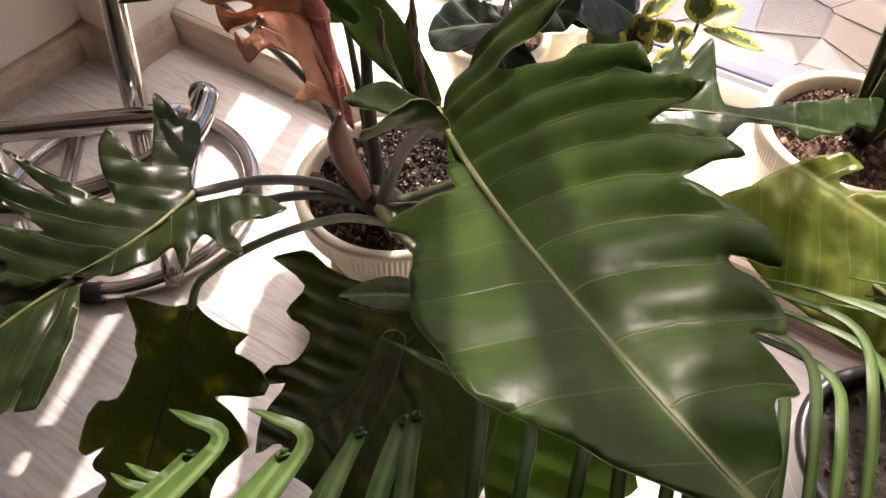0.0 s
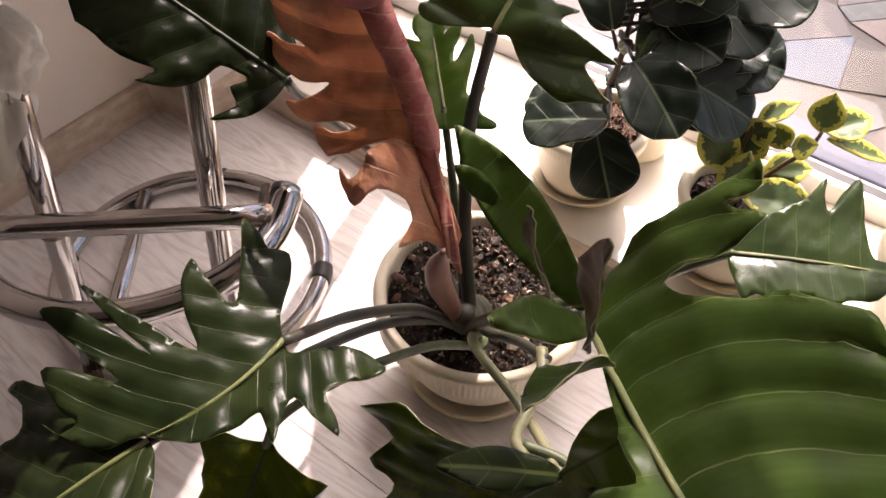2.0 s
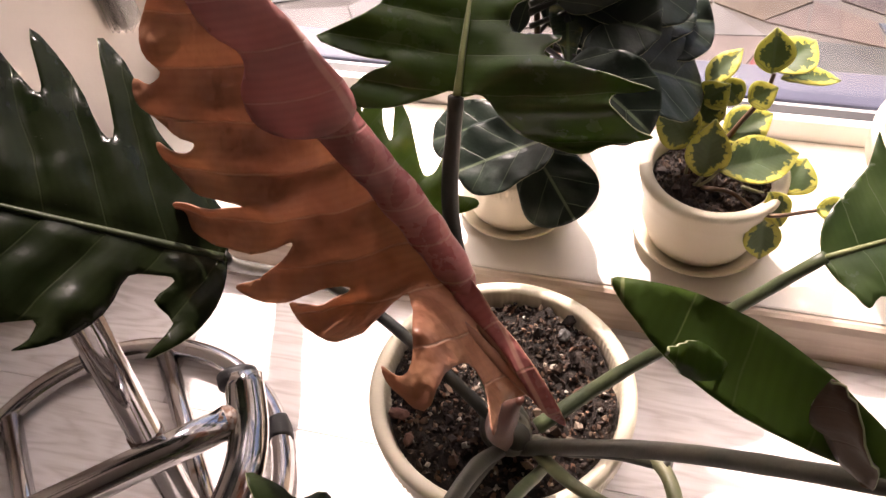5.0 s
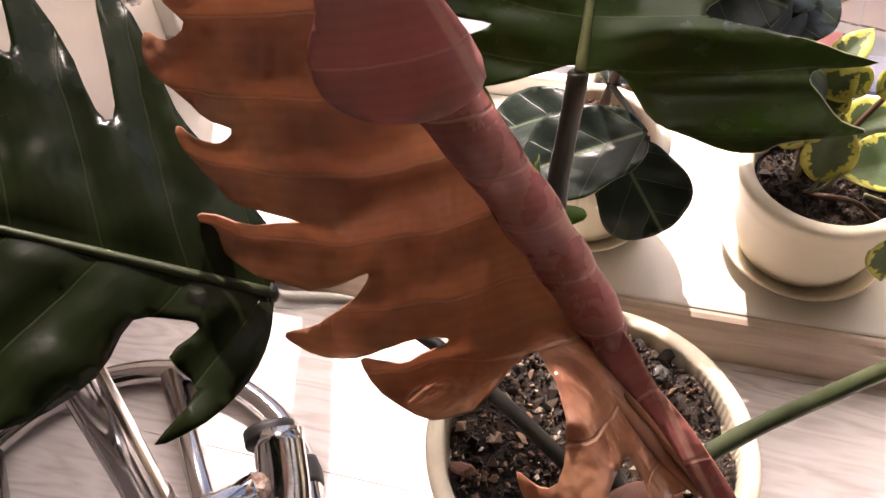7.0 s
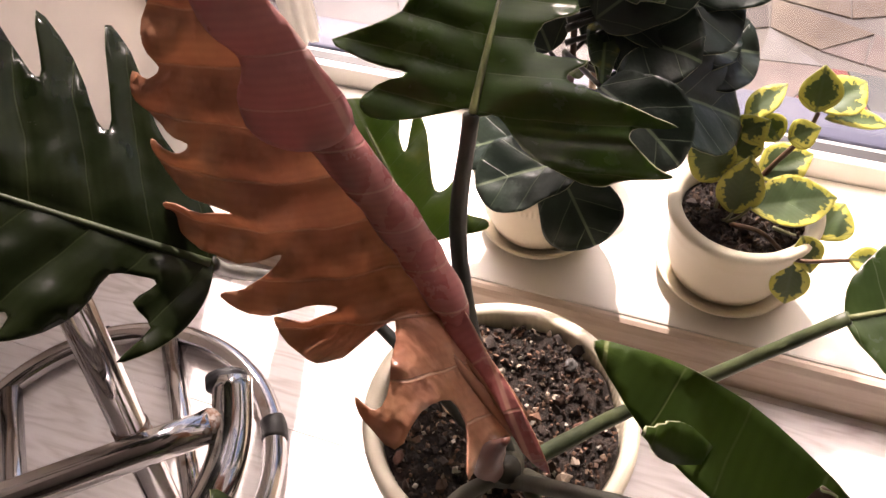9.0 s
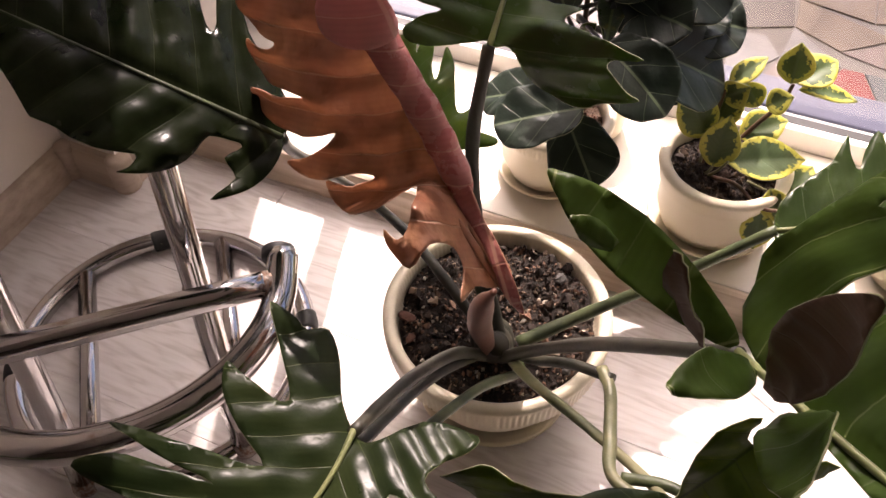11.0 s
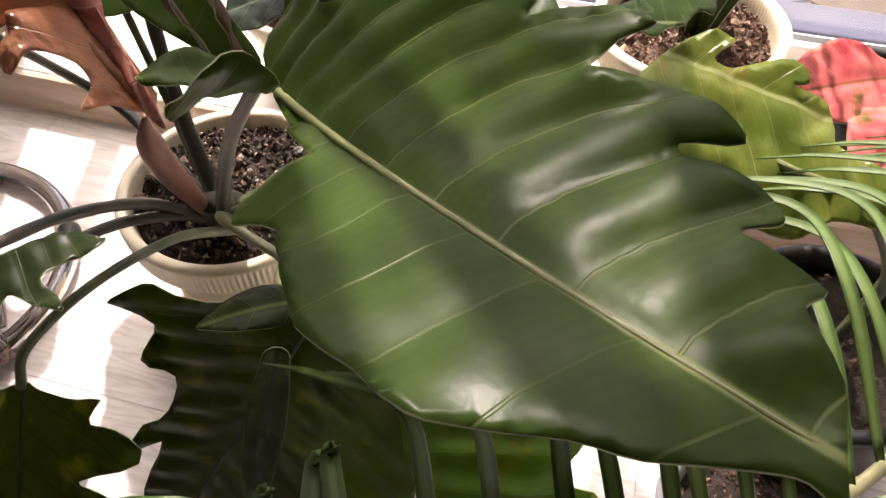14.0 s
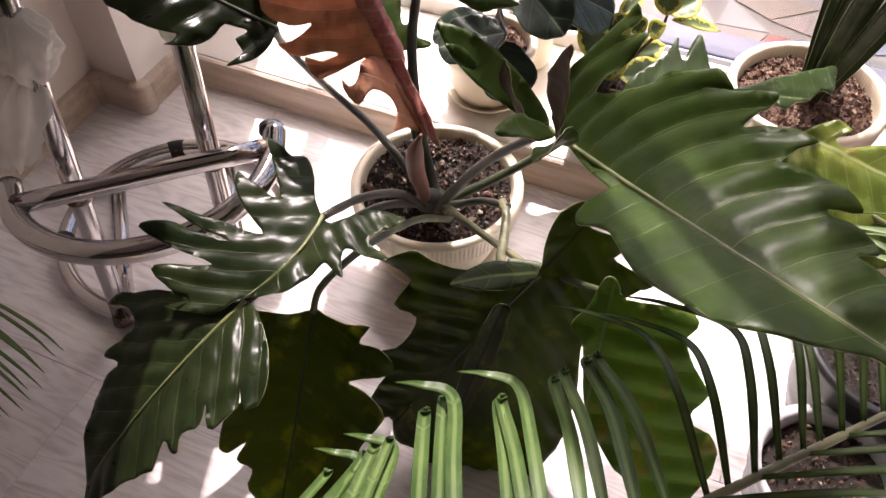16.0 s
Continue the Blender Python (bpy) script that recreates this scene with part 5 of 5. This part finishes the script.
# ---- strap-leaved plant on the sill ----
drac = thing("potted_strap_plant", (0.422, 0.357, 0.060), "upright strap-leaved plant in a wide cream pot on the sill", "potted plant")
pot_parts(drac, (0.422, 0.357, 0.060), 0.115, 0.082, 0.146, "soil_brown", 0.020, 120, "cream", "chips_brown", 1800, 9)
for i in range(17):
    rnd = random.Random(100 + i)
    a = rnd.uniform(-2.6, 2.6)
    ln = rnd.uniform(0.30, 0.46)
    sp = rnd.uniform(0.10, 0.30)
    b = Vector((0.428 + 0.018 * math.cos(a), 0.372 + 0.018 * math.sin(a), 0.186))
    d = Vector((math.cos(a) * sp + 0.12, math.sin(a) * sp + 0.05, 1)).normalized()
    lobe(drac, b, b + d * ln, rnd.uniform(0.013, 0.021), (-d.x * 0.4 + math.cos(a + 3.14) * 0.6, -0.85, 0.25), M["strap"], (0.15, 0, 6), "", "strap", None, "leaf", 0.001, i, 0.0, 0.2, 0.008)

# ---- mottled plant, pink-leaved plant and their pots ----
crot = thing("potted_mottled_plant", (0.58, -0.02, 0.0), "plant with mottled yellow-green glossy leaves in a black pot", "potted plant")
pot_parts(crot, (0.590, -0.020, 0.0), 0.105, 0.080, 0.165, "soil", 0.02, 0, "black_pot", "chips_dark", 200, 11)
EDGE_L = [-79, -30, -72, -10, -57, 12, -41, 28, -27, 24, -36, 8, -23, 6, -4, 21, 17, 26, 25, 15, 17, 9, 37, 11, 49, -2, 53, -16, 68, -18, 86, -25, 101, -42, 93, -58, 69, -62, 56, -78, 38, -84, 9, -84, -30, -82, -70, -70, -92, -52]
blade(crot, (0.452, -0.049, 0.437), (0.976, -0.098, -0.195), (0.144, -0.386, 0.911), (0.0, 0.0, -1.5), EDGE_L, M["croton"], None, 0.1, 0.002, 0, 0.003, 0.026, 0.7, 0.006, "mottled yellow-green glossy lobed leaf", seed=70, rumple=0.006)
bm = bmesh.new()
tube(bm, [(0.420 - 0.035, -0.049 + 0.0, 0.448 - 0.022), (0.468, -0.090, 0.416), (0.530, -0.086, 0.398)], 0.0016, 0.0032, 8, 16)
part("midrib", bm, M["rib"], crot)
petiole(crot, [(0.590, -0.020, 0.140), (0.585, -0.050, 0.280), (0.530, -0.088, 0.396)], 0.006, 0.004, M["petiole"])
lobe(crot, (0.60, -0.03, 0.32), (0.70, -0.10, 0.36), 0.08, (0, -0.4, 0.9), M["croton"], (-1, 0, 1), "", "ovate", M["rib"], "leaf", 0.006, 71, 0.002, 0.02)
petiole(crot, [(0.590, -0.020, 0.140), (0.595, -0.025, 0.24), (0.60, -0.03, 0.32)], 0.005, 0.004, M["petiole"])
pink = thing("potted_pink_plant", (0.640, 0.290, 0.060), "pink-leaved plant in a black pot on the sill", "potted plant")
pot_parts(pink, (0.640, 0.330, 0.060), 0.082, 0.062, 0.112, "soil", 0.018, 0, "black_pot", "chips_dark", 200, 13)
for b, t, w, fc in (((0.610, 0.200, 0.285), (0.505, 0.120, 0.320), 0.085, (-0.1, -0.5, 0.85)), ((0.640, 0.180, 0.280), (0.575, 0.055, 0.300), 0.095, (-0.2, -0.35, 0.9)), ((0.680, 0.220, 0.30), (0.760, 0.120, 0.33), 0.09, (0.1, -0.4, 0.9)), ((0.650, 0.270, 0.33), (0.720, 0.330, 0.40), 0.08, (0, -0.5, 0.8))):
    lobe(pink, b, t, w, fc, M["pink"], (-1.5, 0, 1), "", "ovate", None, "leaf", 0.005, int(b[0] * 1000), 0.0018, 0.02)
    petiole(pink, [(0.640, 0.330, 0.150), ((0.64 + b[0]) / 2, (0.33 + b[1]) / 2, 0.26), b], 0.003, 0.002, M["petiole"])
white = thing("potted_seedling", (0.535, -0.140, 0.0), "pale grey plastic pot with dark soil on the floor", "potted plant")
pot_parts(white, (0.545, -0.185, 0.0), 0.085, 0.062, 0.120, "soil", 0.018, 0, "clear_pot", "chips_brown", 300, 15)


# ---- palms ----
def strip(bm, pts, w, fold=0.25, n=14, up=(0, 0, 1)):
    """One palm leaflet: a narrow folded strip that tapers to its tip."""
    line = spline(pts, n)
    ly = bm.loops.layers.uv.get("leaf") or bm.loops.layers.uv.new("leaf")
    lr = bm.loops.layers.uv.get("rim") or bm.loops.layers.uv.new("rim")
    rows = []
    for i, p in enumerate(line):
        t = (line[min(i + 1, n)] - line[max(i - 1, 0)]).normalized()
        s = t.cross(Vector(up))
        s = s.normalized() if s.length > 1e-4 else Vector((1, 0, 0))
        nn = s.cross(t)
        q = i / n
        k = w * (0.55 + 0.45 * min(1, q * 6)) * (1 - max(0, (q - 0.45) / 0.55) ** 1.5 * 0.97)
        rows.append([bm.verts.new(p - s * k + nn * k * fold), bm.verts.new(p - nn * k * fold * 0.3), bm.verts.new(p + s * k + nn * k * fold)])
    ln = 0.0
    for i in range(n):
        d = (line[i + 1] - line[i]).length
        for c in range(2):
            f = bm.faces.new((rows[i][c], rows[i][c + 1], rows[i + 1][c + 1], rows[i + 1][c]))
            for l, u, v in zip(f.loops, (ln, ln, ln + d, ln + d), (c - 1, c, c, c - 1)):
                l[ly].uv = (u, v * w)
                l[lr].uv = (0.01, 0)
        ln += d


def frond(parent, axis, leaflets, seed):
    """A feather palm leaf: a stalk with single leaflets. leaflets: (place on the stalk, side vector, length, width, droop)."""
    line = spline(axis, 60)
    bm = bmesh.new()
    tube(bm, axis, 0.0042, 0.0018, 10, 50, 0.8)
    fr = part("frond", bm, M["petiole_pale"], parent, "feathery palm frond")
    for q, side, ln, w, droop in leaflets:
        p = line[min(60, int(q * 60))]
        d = Vector(side).normalized()
        bm = bmesh.new()
        strip(bm, [p, p + d * ln * 0.35 + Vector((0, 0, 0.02 * ln)), p + d * ln * 0.7 + Vector((0, 0, -droop * 0.30)), p + d * ln * 0.86 + Vector((0, 0, -droop * 1.0))], w)
        lf = part("leaflet", bm, M["frond"], fr)
        so = lf.modifiers.new("thickness", "SOLIDIFY")
        so.thickness = 0.0007
    return fr


palm = thing("potted_palm", (0.0, -1.02, 0.0), "feather palm with arching fronds in a cream pot", "potted plant")
pot_parts(palm, (0.0, -1.02, 0.0), 0.12, 0.09, 0.20, "soil_brown", 0.02, 90, "cream", "chips_brown", 200, 17)
rnd = random.Random(5)
AXIS = [(0.0, -1.02, 0.18), (0.05, -0.86, 0.42), (0.14, -0.73, 0.510), (0.22, -0.645, 0.530), (0.30, -0.551, 0.532), (0.40, -0.431, 0.507), (0.50, -0.310, 0.470), (0.60, -0.190, 0.433), (0.68, -0.100, 0.390)]
# where the leaflets bend over, by the place of their foot along x
TOPS = ((0.10, (0.04, -0.47, 0.20)), (0.14, (0.09, -0.450, 0.26)), (0.22, (0.150, -0.440, 0.375)), (0.27, (0.200, -0.430, 0.440)), (0.31, (0.250, -0.395, 0.452)), (0.36, (0.290, -0.365, 0.480)), (0.40, (0.365, -0.327, 0.515)), (0.50, (0.465, -0.206, 0.487)), (0.60, (0.565, -0.090, 0.448)), (0.70, (0.66, 0.0, 0.40)))
line = spline(AXIS, 240)
bm = bmesh.new()
tube(bm, AXIS, 0.0048, 0.0022, 10, 60, 0.8)
fr = part("frond", bm, M["petiole_pale"], palm, "feathery palm frond")
FEET = [0.125, 0.150, 0.168, 0.176, 0.205, 0.213, 0.221, 0.252, 0.259, 0.266, 0.288, 0.296, 0.304, 0.318, 0.330, 0.343, 0.356] + [0.372 + 0.0125 * i for i in range(24)]
for n_l, fx in enumerate(FEET):
    p = min(line, key=lambda v: abs(v.x - fx))
    k = next(i for i in range(len(TOPS) - 1) if TOPS[i + 1][0] >= p.x)
    u = (p.x - TOPS[k][0]) / (TOPS[k + 1][0] - TOPS[k][0])
    left = p.x < 0.365
    top = Vector(TOPS[k][1]).lerp(Vector(TOPS[k + 1][1]), u) + Vector((rnd.uniform(-0.006, 0.006), rnd.uniform(-0.012, 0.008), rnd.uniform(-0.012, 0.010)))
    mid_p = p.lerp(top, 0.55) + Vector((0, 0, 0.018))
    if left:
        fall = Vector((-0.050, 0.004, -0.018)) if n_l in (3, 6, 9, 12) else Vector((-0.002, 0.012, -0.010))
    else:
        fall = Vector((-0.055 - rnd.random() * 0.03, 0.020, -0.030))
    bm = bmesh.new()
    strip(bm, [p, mid_p, top, top + fall * 0.55 + Vector((0, 0, 0.006)), top + fall], rnd.uniform(0.0040, 0.0050) if left else 0.0028, 0.5, 24)
    lf = part("leaflet", bm, M["frond"], fr)
    so = lf.modifiers.new("thickness", "SOLIDIFY")
    so.thickness = 0.0007
    if p.x > 0.36 and n_l % 2:
        end = p + Vector((0.15 + rnd.uniform(-0.02, 0.02), 0.10, -0.06))
        bm = bmesh.new()
        strip(bm, [p, p + Vector((0.07, 0.03, 0.012)), p.lerp(end, 0.75), end + Vector((0, 0, -0.02))], 0.0024, 0.4, 14)
        lf = part("leaflet", bm, M["frond"], fr)
        so = lf.modifiers.new("thickness", "SOLIDIFY")
        so.thickness = 0.0007
palm2 = thing("potted_palm", (-0.60, -0.72, 0.0), "small fine-leaved palm standing by the wall", "potted plant")
pot_parts(palm2, (-0.60, -0.72, 0.0), 0.07, 0.055, 0.11, "soil_brown", 0.015, 0, "cream", None, 0, 19)
ll = []
for i in range(26):
    q = 0.42 + 0.57 * i / 25
    ll.append((q, (0.92, -0.22 + 0.30 * (q - 0.7) + rnd.uniform(-0.04, 0.04), 0.12), rnd.uniform(0.13, 0.15), 0.0019, 0.035))
    ll.append((q, (-0.80, 0.40, 0.10), rnd.uniform(0.10, 0.12), 0.0019, 0.03))
frond(palm2, [(-0.60, -0.72, 0.10), (-0.48, -0.70, 0.26), (-0.365, -0.62, 0.29), (-0.350, -0.52, 0.285), (-0.37, -0.42, 0.26)], ll, 3)

# ---- laminate boards ----
def board_mesh(ln, w):
    bm = bmesh.new()
    box(bm, (0, 0, -0.008), (ln, w, 0), 0)
    top = [e for e in bm.edges if all(v.co.z > -1e-5 for v in e.verts)]
    bmesh.ops.bevel(bm, geom=top, offset=0.0006, segments=1, affect="EDGES")
    me = bpy.data.meshes.new("board")
    bm.to_mesh(me)
    bm.free()
    me.materials.append(M["oak"])
    return me


W_B, L_B = 0.192, 1.285
whole = board_mesh(L_B - 0.0004, W_B - 0.0004)
cut = {}
row, yb = 0, -0.184 + 2 * W_B
while yb > Y0:
    xs = X0 - (0.55 + 0.41 * row) % L_B
    while xs < X1:
        a, b = max(xs, X0), min(xs + L_B, X1)
        if b - a > 0.02:
            hi = min(yb + W_B, YS)
            key = (round(b - a, 3), round(hi - yb, 3))
            if key not in cut:
                cut[key] = board_mesh(b - a - 0.0004, hi - yb - 0.0004)
            ob = new("board", cut[key])
            ob.location = (a, yb, 0)
            ob.parent = floor
        xs += L_B
    row += 1
    yb -= W_B

# ---- broken tile paving ----
rnd = random.Random(21)
seeds = []
for i in range(15):
    for j in range(12):
        seeds.append((-0.85 + i * 0.195 + rnd.uniform(-0.15, 0.15) + (0.1 if j % 2 else 0), 0.80 + j * 0.195 + rnd.uniform(-0.15, 0.15)))
wanted = (((-0.04, 1.76), "blue"), ((0.0, 1.57), "pink"), ((0.14, 1.79), "brown"), ((0.34, 1.80), "tan"), ((0.42, 1.50), "red"), ((0.15, 1.60), "white"), ((0.27, 1.67), "white"), ((0.28, 1.56), "pink"), ((0.55, 1.55), "grey"), ((0.18, 2.10), "pink"), ((0.38, 1.98), "tan"))
seeds = [s for s in seeds if rnd.random() > 0.05 and all((s[0] - w[0][0]) ** 2 + (s[1] - w[0][1]) ** 2 > 0.016 for w in wanted)] + [w[0] for w in wanted]
heft = {s: rnd.uniform(-0.010, 0.010) for s in seeds}
heft.update({w[0]: 0.010 for w in wanted})
for s in seeds:
    cell = [(s[0] - 0.36, s[1] - 0.36), (s[0] + 0.36, s[1] - 0.36), (s[0] + 0.36, s[1] + 0.36), (s[0] - 0.36, s[1] + 0.36)]
    for o in seeds:
        if o is s or abs(o[0] - s[0]) > 0.5 or abs(o[1] - s[1]) > 0.5:
            continue
        dx, dy = o[0] - s[0], o[1] - s[1]
        dd = math.hypot(dx, dy)
        lim = dd / 2 + (heft[s] - heft[o]) / (2 * dd) - 0.0022
        nxt = []
        for i in range(len(cell)):
            p, q = cell[i - 1], cell[i]
            dp = ((p[0] - s[0]) * dx + (p[1] - s[1]) * dy) / dd - lim
            dq = ((q[0] - s[0]) * dx + (q[1] - s[1]) * dy) / dd - lim
            if (dp <= 0) != (dq <= 0):
                t = dp / (dp - dq)
                nxt.append((p[0] + (q[0] - p[0]) * t, p[1] + (q[1] - p[1]) * t))
            if dq <= 0:
                nxt.append(q)
        cell = nxt
    if len(cell) < 3:
        continue
    # broken shards: few corners, wide mortar where a corner is missing
    corners = rnd.choice((3, 4, 4, 4, 5))
    while len(cell) > corners:
        cut = [abs((cell[i][0] - cell[i - 1][0]) * (cell[(i + 1) % len(cell)][1] - cell[i - 1][1]) - (cell[i][1] - cell[i - 1][1]) * (cell[(i + 1) % len(cell)][0] - cell[i - 1][0])) for i in range(len(cell))]
        cell.pop(cut.index(min(cut)))
    bm = bmesh.new()
    topv = [bm.verts.new((x, y, -0.562)) for x, y in cell]
    low_v = [bm.verts.new((x, y, -0.586)) for x, y in cell]
    bm.faces.new(topv)
    for i in range(len(cell)):
        bm.faces.new((topv[i - 1], low_v[i - 1], low_v[i], topv[i]))
    bmesh.ops.recalc_face_normals(bm, faces=bm.faces)
    kind = dict(wanted).get(s) or rnd.choice(("pink", "white", "tan", "brown", "mauve", "pink", "tan", "blue", "mauve", "grey"))
    part("tile", bm, TILES[kind], paving, "", False)
